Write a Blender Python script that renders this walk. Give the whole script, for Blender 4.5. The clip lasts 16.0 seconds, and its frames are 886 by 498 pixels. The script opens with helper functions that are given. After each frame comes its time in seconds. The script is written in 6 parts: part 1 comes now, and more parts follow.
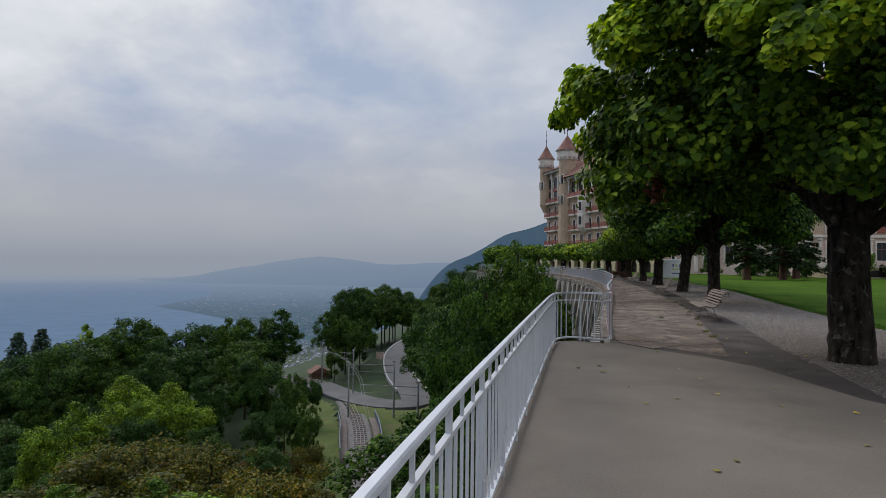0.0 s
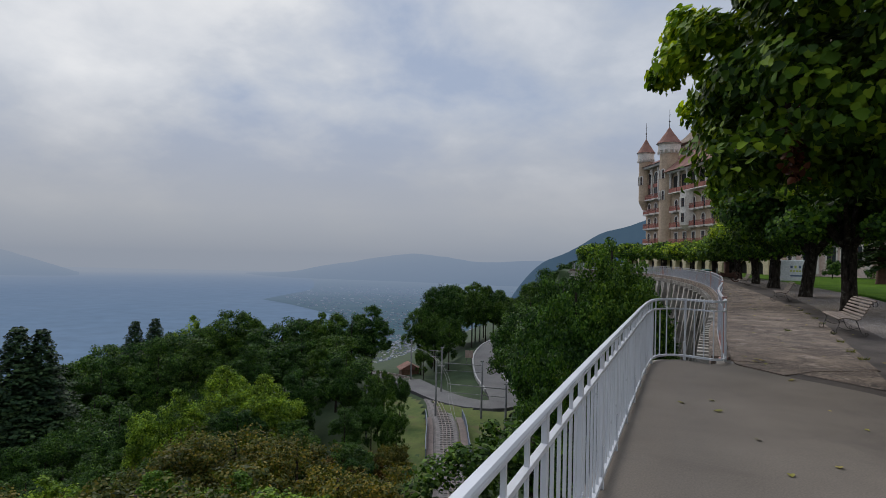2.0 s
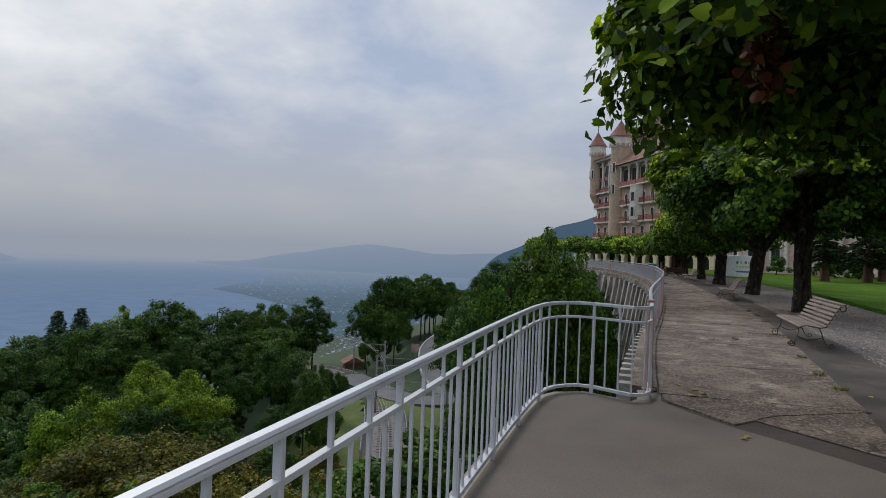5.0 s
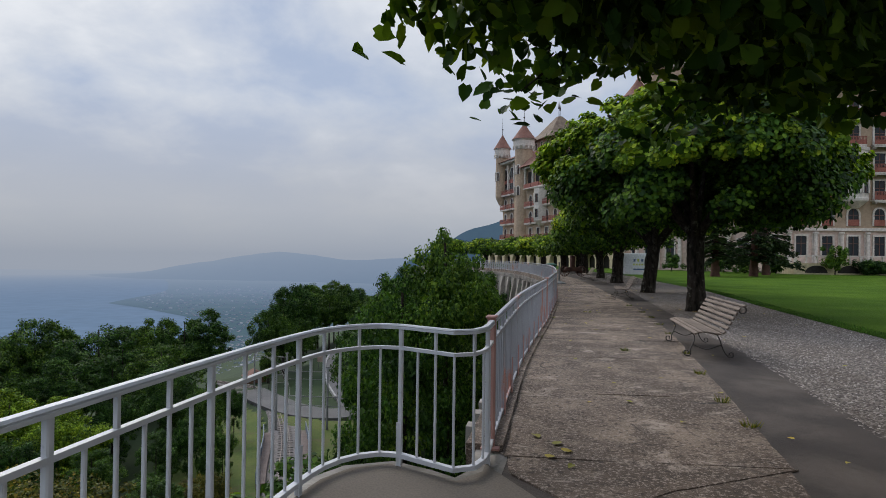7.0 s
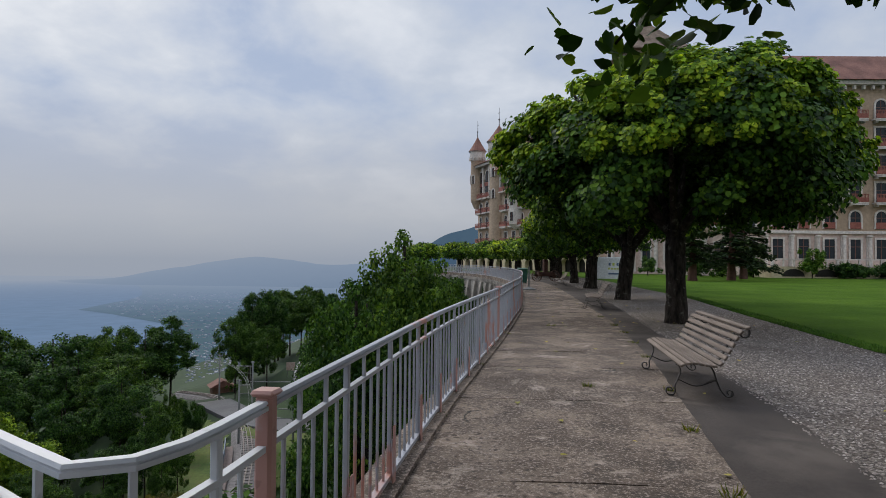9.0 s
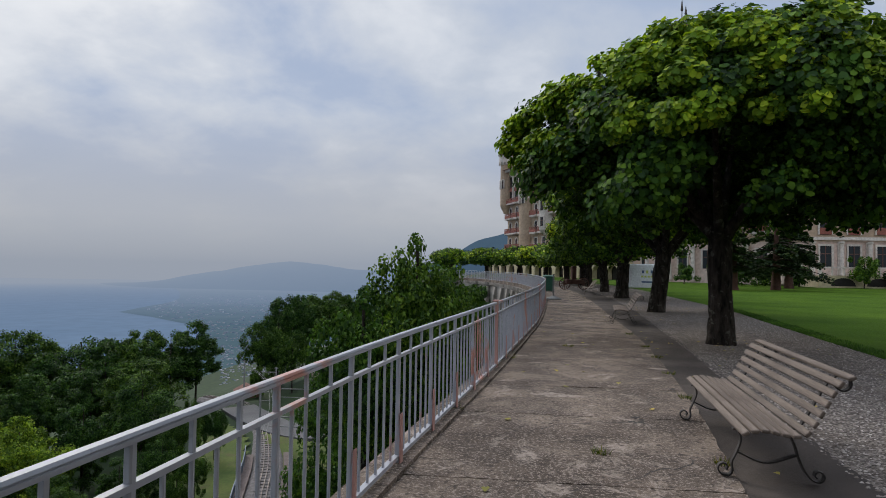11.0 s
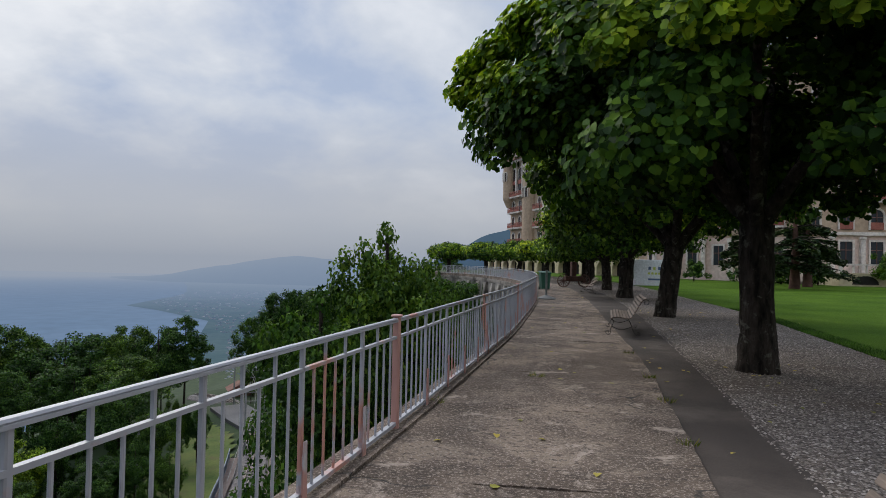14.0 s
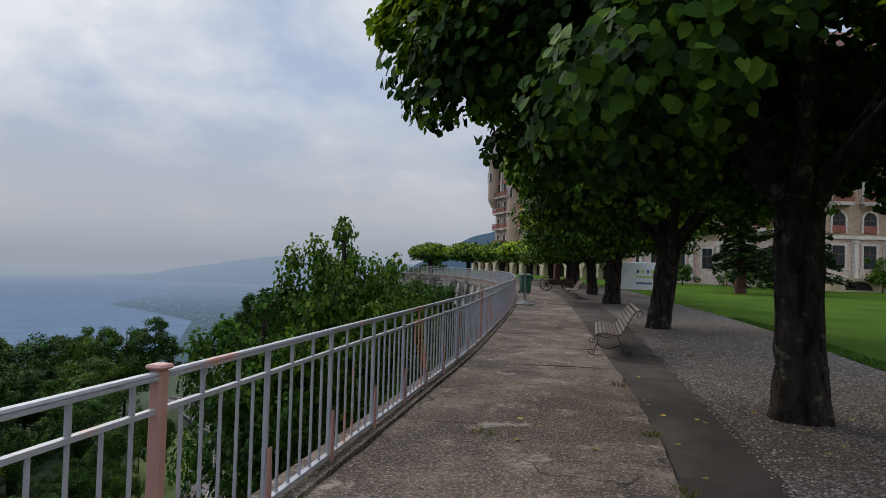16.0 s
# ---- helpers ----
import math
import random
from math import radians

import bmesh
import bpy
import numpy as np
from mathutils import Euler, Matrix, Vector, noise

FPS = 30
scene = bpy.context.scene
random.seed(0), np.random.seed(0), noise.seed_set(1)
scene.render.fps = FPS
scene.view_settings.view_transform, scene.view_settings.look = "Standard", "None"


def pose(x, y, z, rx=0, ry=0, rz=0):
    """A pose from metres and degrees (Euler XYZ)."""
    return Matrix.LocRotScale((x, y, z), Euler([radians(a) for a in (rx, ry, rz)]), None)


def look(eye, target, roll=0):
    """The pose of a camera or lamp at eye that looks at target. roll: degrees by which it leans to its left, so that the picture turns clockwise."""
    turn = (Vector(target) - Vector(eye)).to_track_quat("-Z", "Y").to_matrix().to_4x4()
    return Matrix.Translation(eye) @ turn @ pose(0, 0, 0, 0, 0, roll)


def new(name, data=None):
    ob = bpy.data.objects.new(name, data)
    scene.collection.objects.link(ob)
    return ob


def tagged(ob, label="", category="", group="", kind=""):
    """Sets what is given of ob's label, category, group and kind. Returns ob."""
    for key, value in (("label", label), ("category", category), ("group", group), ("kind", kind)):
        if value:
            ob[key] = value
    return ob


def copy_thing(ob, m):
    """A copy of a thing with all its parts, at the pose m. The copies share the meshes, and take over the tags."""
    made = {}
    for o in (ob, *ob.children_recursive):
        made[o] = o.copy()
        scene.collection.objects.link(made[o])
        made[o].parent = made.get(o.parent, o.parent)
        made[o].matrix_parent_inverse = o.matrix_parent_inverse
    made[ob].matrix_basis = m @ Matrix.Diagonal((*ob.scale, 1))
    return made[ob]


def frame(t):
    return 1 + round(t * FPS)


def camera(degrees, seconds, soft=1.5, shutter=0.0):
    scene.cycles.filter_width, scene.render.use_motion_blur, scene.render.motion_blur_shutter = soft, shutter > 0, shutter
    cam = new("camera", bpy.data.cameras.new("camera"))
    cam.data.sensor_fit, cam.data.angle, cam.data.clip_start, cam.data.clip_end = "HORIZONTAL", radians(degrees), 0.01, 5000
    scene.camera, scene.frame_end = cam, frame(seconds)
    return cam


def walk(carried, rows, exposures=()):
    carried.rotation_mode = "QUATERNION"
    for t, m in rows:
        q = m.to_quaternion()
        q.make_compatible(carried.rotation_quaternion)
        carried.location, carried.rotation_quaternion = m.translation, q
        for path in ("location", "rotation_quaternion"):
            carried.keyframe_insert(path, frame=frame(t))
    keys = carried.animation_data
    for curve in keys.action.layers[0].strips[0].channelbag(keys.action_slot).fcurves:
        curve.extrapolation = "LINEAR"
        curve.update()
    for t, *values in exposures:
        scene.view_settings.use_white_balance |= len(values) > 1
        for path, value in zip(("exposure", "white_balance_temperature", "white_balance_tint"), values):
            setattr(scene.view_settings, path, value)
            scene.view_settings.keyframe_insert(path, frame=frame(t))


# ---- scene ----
cam = camera(72.0, 16.0, 0.9)
PATH = [
    (0, (-0.138, -1.997, 1.697), (-0.345, -0.008, 1.733), 0.6),
    (0.5, (-0.11, -1.505, 1.709), (-0.388, 0.475, 1.747), 0.2),
    (1, (-0.08, -0.99, 1.699), (-0.443, 0.977, 1.728), 0.2),
    (1.5, (-0.021, -0.443, 1.688), (-0.475, 1.505, 1.712), 0.8),
    (2, (0.065, 0.151, 1.683), (-0.442, 2.086, 1.707), 1.2),
    (2.5, (0.151, 0.786, 1.663), (-0.359, 2.719, 1.688), 1.3),
    (3, (0.289, 1.436, 1.651), (-0.222, 3.369, 1.674), 1.5),
    (3.5, (0.451, 2.085, 1.637), (-0.041, 4.024, 1.654), 1.8),
    (3.7, (0.514, 2.343, 1.628), (0.03, 4.284, 1.641), 2.1),
    (6, (1.451, 5.393, 1.584), (1.229, 7.38, 1.587), 0.5),
    (6.5, (1.697, 6.068, 1.578), (1.553, 8.063, 1.586), -0.1),
    (7, (1.948, 6.756, 1.558), (1.862, 8.754, 1.581), 0.7),
    (7.5, (2.147, 7.442, 1.525), (2.114, 9.441, 1.558), 0.4),
    (8, (2.434, 8.166, 1.545), (2.418, 10.165, 1.582), 0.3),
    (10.3, (3.226, 10.976, 1.574), (3.191, 12.975, 1.613), 1.1),
    (10.5, (3.324, 11.215, 1.577), (3.266, 13.214, 1.621), 0.8),
    (11, (3.534, 11.806, 1.594), (3.413, 13.801, 1.65), 0.9),
    (11.5, (3.71, 12.412, 1.568), (3.564, 14.406, 1.631), 0.7),
    (12, (3.888, 13.042, 1.565), (3.736, 15.035, 1.628), 0.6),
    (12.5, (4.056, 13.662, 1.561), (3.897, 15.655, 1.611), 1.4),
    (13, (4.235, 14.322, 1.56), (4.073, 16.315, 1.613), 0.9),
    (13.5, (4.434, 15.05, 1.575), (4.277, 17.043, 1.629), 0.9),
    (14, (4.619, 15.769, 1.583), (4.476, 17.763, 1.623), 1.2),
    (14.5, (4.818, 16.51, 1.583), (4.68, 18.505, 1.613), 1.7),
    (15, (5.004, 17.227, 1.596), (4.867, 19.222, 1.63), 1.5),
    (15.5, (5.123, 17.941, 1.588), (4.999, 19.937, 1.632), 1.4),
    (16, (5.219, 18.673, 1.58), (5.118, 20.67, 1.625), 1.7),
]
walk(cam, [(t, look(eye, target, roll)) for t, eye, target, roll in PATH], [(0, 0.12), (3.0, 0.04), (3.7, 0.06), (6.5, 0.27), (8.2, 0.27), (12, 0.2), (14.5, 0.28), (16, 0.26)])

# ==== world and light ====
SUN_ROT, SUN_ELEV = radians(-36), radians(40)
world = bpy.data.worlds.new("world")
scene.world = world
world.use_nodes = True
wn, wl = world.node_tree.nodes, world.node_tree.links
wn.clear()
w_out = wn.new("ShaderNodeOutputWorld")
w_bg = wn.new("ShaderNodeBackground")
w_sky = wn.new("ShaderNodeTexSky")
w_sky.sky_type, w_sky.sun_disc = "NISHITA", False
w_sky.sun_elevation, w_sky.sun_rotation = SUN_ELEV, SUN_ROT
w_co = wn.new("ShaderNodeTexCoord")
w_sep = wn.new("ShaderNodeSeparateXYZ")
wl.new(w_co.outputs["Generated"], w_sep.inputs[0])
# cloud layer: the direction is spread over a flat ceiling, so that clouds crowd towards the horizon
w_add = wn.new("ShaderNodeMath")
w_add.operation = "ADD"
w_add.inputs[1].default_value = 0.4
wl.new(w_sep.outputs["Z"], w_add.inputs[0])
w_max = wn.new("ShaderNodeMath")
w_max.operation = "MAXIMUM"
w_max.inputs[1].default_value = 0.06
wl.new(w_add.outputs[0], w_max.inputs[0])
w_div = wn.new("ShaderNodeVectorMath")
w_div.operation = "DIVIDE"
w_comb = wn.new("ShaderNodeCombineXYZ")
for n in range(3):
    wl.new(w_max.outputs[0], w_comb.inputs[n])
wl.new(w_co.outputs["Generated"], w_div.inputs[0])
wl.new(w_comb.outputs[0], w_div.inputs[1])


def cloud_noise(scale, detail, rough, shift):
    mp = wn.new("ShaderNodeMapping")
    mp.inputs["Location"].default_value = shift
    wl.new(w_div.outputs[0], mp.inputs["Vector"])
    nz = wn.new("ShaderNodeTexNoise")
    nz.inputs["Scale"].default_value = scale
    nz.inputs["Detail"].default_value = detail
    nz.inputs["Roughness"].default_value = rough
    nz.inputs["Distortion"].default_value = 0.15
    wl.new(mp.outputs[0], nz.inputs["Vector"])
    return nz


def ramp_of(nodes, links, source, stops):
    r = nodes.new("ShaderNodeValToRGB")
    links.new(source, r.inputs[0])
    while len(r.color_ramp.elements) < len(stops):
        r.color_ramp.elements.new(0.5)
    for e, (p, c) in zip(r.color_ramp.elements, stops):
        e.position, e.color = p, (*c, 1)
    return r


n_big = cloud_noise(0.95, 5, 0.5, (1.3, 0.4, 0.0))
n_fine = cloud_noise(3.4, 7, 0.56, (4.2, 2.0, 0.0))
w_sum = wn.new("ShaderNodeMath")
w_sum.operation = "MULTIPLY_ADD"
w_sum.inputs[1].default_value = 0.5
wl.new(n_fine.outputs["Fac"], w_sum.inputs[0])
wl.new(n_big.outputs["Fac"], w_sum.inputs[2])
w_clouds = ramp_of(wn, wl, w_sum.outputs[0], [(0.5, (3.25, 4.15, 5.9)), (0.68, (3.95, 4.7, 6.2)), (0.8, (5.2, 5.7, 6.6)), (0.98, (8.0, 8.2, 8.6))])
# grey haze low over the horizon
w_low = ramp_of(wn, wl, w_sep.outputs["Z"], [(0.0, (1, 1, 1)), (0.10, (0.75, 0.75, 0.75)), (0.24, (0, 0, 0))])
w_tint = ramp_of(wn, wl, w_sep.outputs["Z"], [(0.0, (2.95, 3.45, 4.3)), (0.07, (4.15, 4.35, 4.85)), (0.2, (4.5, 4.6, 5.05))])
w_haze = wn.new("ShaderNodeMix")
w_haze.data_type = "RGBA"
wl.new(w_tint.outputs[0], w_haze.inputs["B"])
wl.new(w_low.outputs[0], w_haze.inputs["Factor"])
wl.new(w_clouds.outputs[0], w_haze.inputs["A"])
# the clouds glow around the hidden sun
w_dot = wn.new("ShaderNodeVectorMath")
w_dot.operation = "DOT_PRODUCT"
w_dot.inputs[1].default_value = (math.sin(SUN_ROT) * math.cos(SUN_ELEV), math.cos(SUN_ROT) * math.cos(SUN_ELEV), math.sin(SUN_ELEV))
wl.new(w_co.outputs["Generated"], w_dot.inputs[0])
w_near = ramp_of(wn, wl, w_dot.outputs["Value"], [(0.8, (0.0, 0.0, 0.0)), (0.93, (0.22, 0.22, 0.22)), (1.0, (0.8, 0.8, 0.8))])
w_thin = ramp_of(wn, wl, w_sum.outputs[0], [(0.67, (0.0, 0.0, 0.0)), (0.84, (1.0, 1.0, 1.0))])
w_glow = wn.new("ShaderNodeMix")
w_glow.data_type, w_glow.blend_type = "RGBA", "MULTIPLY"
w_glow.inputs["Factor"].default_value = 1.0
wl.new(w_near.outputs[0], w_glow.inputs["A"])
wl.new(w_thin.outputs[0], w_glow.inputs["B"])
w_lit = wn.new("ShaderNodeMix")
w_lit.data_type = "RGBA"
w_lit.inputs["B"].default_value = (11.0, 10.8, 10.4, 1)
wl.new(w_glow.outputs["Result"], w_lit.inputs["Factor"])
wl.new(w_haze.outputs["Result"], w_lit.inputs["A"])
w_mix = wn.new("ShaderNodeMix")
w_mix.data_type = "RGBA"
w_mix.inputs["Factor"].default_value = 0.96
wl.new(w_sky.outputs[0], w_mix.inputs["A"])
wl.new(w_lit.outputs["Result"], w_mix.inputs["B"])
# an overcast sky brightens towards the zenith
w_zen = ramp_of(wn, wl, w_sep.outputs["Z"], [(0.0, (0.82, 0.82, 0.82)), (0.4, (0.9, 0.9, 0.9)), (0.62, (1.7, 1.7, 1.7)), (1.0, (2.1, 2.1, 2.1))])
w_fin = wn.new("ShaderNodeMix")
w_fin.data_type, w_fin.blend_type = "RGBA", "MULTIPLY"
w_fin.inputs["Factor"].default_value = 1.0
wl.new(w_mix.outputs["Result"], w_fin.inputs["A"])
wl.new(w_zen.outputs[0], w_fin.inputs["B"])
wl.new(w_fin.outputs["Result"], w_bg.inputs[0])
w_bg.inputs[1].default_value = 0.1
wl.new(w_bg.outputs[0], w_out.inputs[0])

sun = new("sun", bpy.data.lights.new("sun", "SUN"))
sun.data.energy, sun.data.angle, sun.data.color = 1.5, radians(25), (1.0, 0.95, 0.88)
to_sun = Vector((math.sin(SUN_ROT) * math.cos(SUN_ELEV), math.cos(SUN_ROT) * math.cos(SUN_ELEV), math.sin(SUN_ELEV)))
sun.matrix_world = look(to_sun * 50, (0, 0, 0))


# ==== materials ====
def mat_new(name, rough=0.8, metal=0.0, spec=0.3):
    m = bpy.data.materials.new(name)
    m.use_nodes = True
    b = m.node_tree.nodes["Principled BSDF"]
    b.inputs["Roughness"].default_value = rough
    b.inputs["Metallic"].default_value = metal
    b.inputs["Specular IOR Level"].default_value = spec
    return m, m.node_tree.nodes, m.node_tree.links, b


def coords(nodes, world_space=False):
    if world_space:
        return nodes.new("ShaderNodeNewGeometry").outputs["Position"]
    return nodes.new("ShaderNodeTexCoord").outputs["Object"]


def noise_at(nodes, links, co, scale, detail=4, rough=0.55, stretch=None, distort=0.0):
    if stretch:
        mp = nodes.new("ShaderNodeMapping")
        mp.inputs["Scale"].default_value = stretch
        links.new(co, mp.inputs["Vector"])
        co = mp.outputs[0]
    nz = nodes.new("ShaderNodeTexNoise")
    nz.inputs["Scale"].default_value = scale
    nz.inputs["Detail"].default_value = detail
    nz.inputs["Roughness"].default_value = rough
    nz.inputs["Distortion"].default_value = distort
    links.new(co, nz.inputs["Vector"])
    return nz.outputs["Fac"]


def mixed(nodes, links, fac, a, b, blend="MIX"):
    mx = nodes.new("ShaderNodeMix")
    mx.data_type, mx.blend_type = "RGBA", blend
    for key, v in (("Factor", fac), ("A", a), ("B", b)):
        if isinstance(v, bpy.types.NodeSocket):
            links.new(v, mx.inputs[key])
        elif key == "Factor":
            mx.inputs[key].default_value = v
        else:
            mx.inputs[key].default_value = (*v, 1)
    return mx.outputs["Result"]


def bumped(nodes, links, b, height, strength, dist):
    bp = nodes.new("ShaderNodeBump")
    bp.inputs["Strength"].default_value = strength
    bp.inputs["Distance"].default_value = dist
    links.new(height, bp.inputs["Height"])
    links.new(bp.outputs[0], b.inputs["Normal"])


def surface(name, dark, light, scale, fine=30, rough=0.85, metal=0.0, spec=0.3, bump=0.3, dist=0.01, space=True, stain=None, stain_scale=0.4,
            stain_at=(0.5, 0.62), stretch=None, vary=0.0):
    """Two-scale noise between two colours, a fine grain, optional stains and a per-object or per-piece change of tone."""
    m, nodes, links, b = mat_new(name, rough, metal, spec)
    co = coords(nodes, space)
    big = noise_at(nodes, links, co, scale, 4, 0.55, stretch)
    base = ramp_of(nodes, links, big, [(0.3, dark), (0.7, light)]).outputs[0]
    grain = noise_at(nodes, links, co, fine, 3, 0.6, stretch)
    tone = ramp_of(nodes, links, grain, [(0.3, (0.72, 0.72, 0.72)), (0.7, (1.15, 1.15, 1.15))]).outputs[0]
    base = mixed(nodes, links, 0.8, base, tone, "MULTIPLY")
    if stain:
        st = noise_at(nodes, links, co, stain_scale, 5, 0.65, None, 0.4)
        base = mixed(nodes, links, ramp_of(nodes, links, st, [(stain_at[0], (0, 0, 0)), (stain_at[1], (1, 1, 1))]).outputs[0], base, stain)
    if vary:
        rnd = nodes.new("ShaderNodeObjectInfo").outputs["Random"]
        r = ramp_of(nodes, links, rnd, [(0.0, (1 - vary,) * 3), (1.0, (1 + vary,) * 3)]).outputs[0]
        base = mixed(nodes, links, 1.0, base, r, "MULTIPLY")
    links.new(base, b.inputs["Base Color"])
    bumped(nodes, links, b, grain, bump, dist)
    return m


def leaf_material(name, dark, light, tip, translucent=0.35, clump=0.5):
    """Leaves: each one its own green, some light through the blade."""
    m, nodes, links, b = mat_new(name, 0.65, 0.0, 0.15)
    geo = nodes.new("ShaderNodeNewGeometry")
    col = ramp_of(nodes, links, geo.outputs["Random Per Island"], [(0.0, [c * 0.6 for c in dark]), (0.28, dark), (0.62, light), (0.95, tip)]).outputs[0]
    # noise tone paints in the shade of gaps between brighter clumps
    patch = noise_at(nodes, links, geo.outputs["Position"], clump, 2)
    tone = ramp_of(nodes, links, patch, [(0.36, (0.5, 0.56, 0.56)), (0.66, (1.35, 1.28, 1.05))]).outputs[0]
    col = mixed(nodes, links, 1.0, col, tone, "MULTIPLY")
    rnd = nodes.new("ShaderNodeObjectInfo").outputs["Random"]
    own = ramp_of(nodes, links, rnd, [(0.0, (0.62, 0.74, 0.78)), (0.5, (1, 1, 1)), (1.0, (1.4, 1.22, 0.9))]).outputs[0]
    col = mixed(nodes, links, 1.0, col, own, "MULTIPLY")
    links.new(col, b.inputs["Base Color"])
    tr = nodes.new("ShaderNodeBsdfTranslucent")
    links.new(mixed(nodes, links, 1.0, col, (1.5, 1.5, 0.7), "MULTIPLY"), tr.inputs[0])
    mx = nodes.new("ShaderNodeMixShader")
    mx.inputs[0].default_value = translucent
    links.new(b.outputs[0], mx.inputs[1])
    links.new(tr.outputs[0], mx.inputs[2])
    links.new(mx.outputs[0], nodes["Material Output"].inputs[0])
    return m


M_PLATFORM = surface("platform_concrete", (0.118, 0.098, 0.078), (0.165, 0.138, 0.112), 0.7, 60, 0.9, bump=0.2, stain=(0.088, 0.073, 0.06), stain_scale=0.5, stain_at=(0.55, 0.75))
M_SLAB = surface("old_concrete", (0.085, 0.06, 0.043), (0.25, 0.19, 0.142), 1.5, 45, 0.95, bump=0.8, dist=0.014, stain=(0.05, 0.035, 0.025), stain_scale=0.5, stain_at=(0.44, 0.62), vary=0.06)
M_ASPHALT = surface("dark_asphalt", (0.034, 0.026, 0.021), (0.068, 0.053, 0.043), 1.1, 70, 0.85, bump=0.5, stain=(0.105, 0.085, 0.069), stain_scale=0.55, stain_at=(0.52, 0.72))


def pebbles(name, cell, stops, stain):
    """Loose stones: cells of their own tone, rounded by the bump, with darker soil in patches."""
    m, nodes, links, b = mat_new(name, 0.9, 0, 0.3)
    co = coords(nodes, True)
    vor = nodes.new("ShaderNodeTexVoronoi")
    vor.inputs["Scale"].default_value = cell
    links.new(co, vor.inputs["Vector"])
    grey = nodes.new("ShaderNodeSeparateColor")
    links.new(vor.outputs["Color"], grey.inputs[0])
    col = ramp_of(nodes, links, grey.outputs[0], stops).outputs[0]
    edge = ramp_of(nodes, links, vor.outputs["Distance"], [(0.25, (1, 1, 1)), (0.75, (0.35, 0.33, 0.32))]).outputs[0]
    col = mixed(nodes, links, 1.0, col, edge, "MULTIPLY")
    st = noise_at(nodes, links, co, 0.6, 5, 0.65, None, 0.4)
    col = mixed(nodes, links, ramp_of(nodes, links, st, [(0.48, (0, 0, 0)), (0.7, (0.75, 0.75, 0.75))]).outputs[0], col, stain)
    links.new(col, b.inputs["Base Color"])
    inv = nodes.new("ShaderNodeMath")
    inv.operation = "SUBTRACT"
    inv.inputs[0].default_value = 1.0
    links.new(vor.outputs["Distance"], inv.inputs[1])
    bumped(nodes, links, b, inv.outputs[0], 1.0, 0.02)
    return m


def cracked(m, scale=0.4, width=0.006, dark=(0.03, 0.026, 0.022)):
    """Adds wandering cracks and pale worn streaks to a surface."""
    nodes, links = m.node_tree.nodes, m.node_tree.links
    b = nodes["Principled BSDF"]
    old = b.inputs["Base Color"].links[0].from_socket
    co = coords(nodes, True)
    warp = nodes.new("ShaderNodeTexNoise")
    warp.inputs["Scale"].default_value, warp.inputs["Detail"].default_value = 1.7, 5
    links.new(co, warp.inputs["Vector"])
    add = nodes.new("ShaderNodeVectorMath")
    add.operation = "MULTIPLY_ADD"
    add.inputs[1].default_value = (0.9, 0.9, 0)
    links.new(warp.outputs["Color"], add.inputs[0])
    links.new(co, add.inputs[2])
    vor = nodes.new("ShaderNodeTexVoronoi")
    vor.feature = "DISTANCE_TO_EDGE"
    vor.inputs["Scale"].default_value = scale
    links.new(add.outputs[0], vor.inputs["Vector"])
    line = ramp_of(nodes, links, vor.outputs["Distance"], [(width * 0.4, (1, 1, 1)), (width, (0, 0, 0))]).outputs[0]
    some = ramp_of(nodes, links, noise_at(nodes, links, co, 0.55, 2), [(0.5, (0, 0, 0)), (0.6, (1, 1, 1))]).outputs[0]
    fac = mixed(nodes, links, 1.0, line, some, "MULTIPLY")
    blot = noise_at(nodes, links, co, 1.1, 8, 0.68, None, 0.5)
    col = mixed(nodes, links, ramp_of(nodes, links, blot, [(0.49, (0, 0, 0)), (0.57, (0.7, 0.7, 0.7))]).outputs[0], old, (0.06, 0.044, 0.033))
    worn = noise_at(nodes, links, co, 1.6, 9, 0.75, None, 0.6)
    col = mixed(nodes, links, ramp_of(nodes, links, worn, [(0.55, (0, 0, 0)), (0.63, (0.75, 0.75, 0.75))]).outputs[0], col, (0.37, 0.3, 0.245))
    speck = noise_at(nodes, links, co, 36, 3, 0.75)
    col = mixed(nodes, links, ramp_of(nodes, links, speck, [(0.53, (0, 0, 0)), (0.6, (0.7, 0.7, 0.7))]).outputs[0], col, (0.34, 0.275, 0.225))
    pits = noise_at(nodes, links, co, 15, 5, 0.7)
    col = mixed(nodes, links, ramp_of(nodes, links, pits, [(0.38, (0.85, 0.85, 0.85)), (0.47, (0, 0, 0))]).outputs[0], col, (0.045, 0.033, 0.025))
    links.new(mixed(nodes, links, fac, col, dark), b.inputs["Base Color"])


cracked(M_SLAB, 0.5, 0.008)
M_GRAVEL = pebbles("gravel", 38, [(0.0, (0.08, 0.065, 0.054)), (0.5, (0.185, 0.155, 0.132)), (1.0, (0.4, 0.35, 0.31))], (0.085, 0.062, 0.044))
M_GRASS = surface("lawn_grass", (0.034, 0.074, 0.006), (0.066, 0.118, 0.01), 0.35, 25, 0.95, spec=0.05, bump=0.8, dist=0.03)
M_SOIL = surface("forest_floor", (0.012, 0.026, 0.008), (0.03, 0.052, 0.014), 0.15, 3, 0.95)
M_MEADOW = surface("meadow", (0.05, 0.082, 0.015), (0.1, 0.118, 0.026), 0.35, 4, 0.95, stain=(0.09, 0.07, 0.035), stain_scale=0.3, stain_at=(0.55, 0.7))
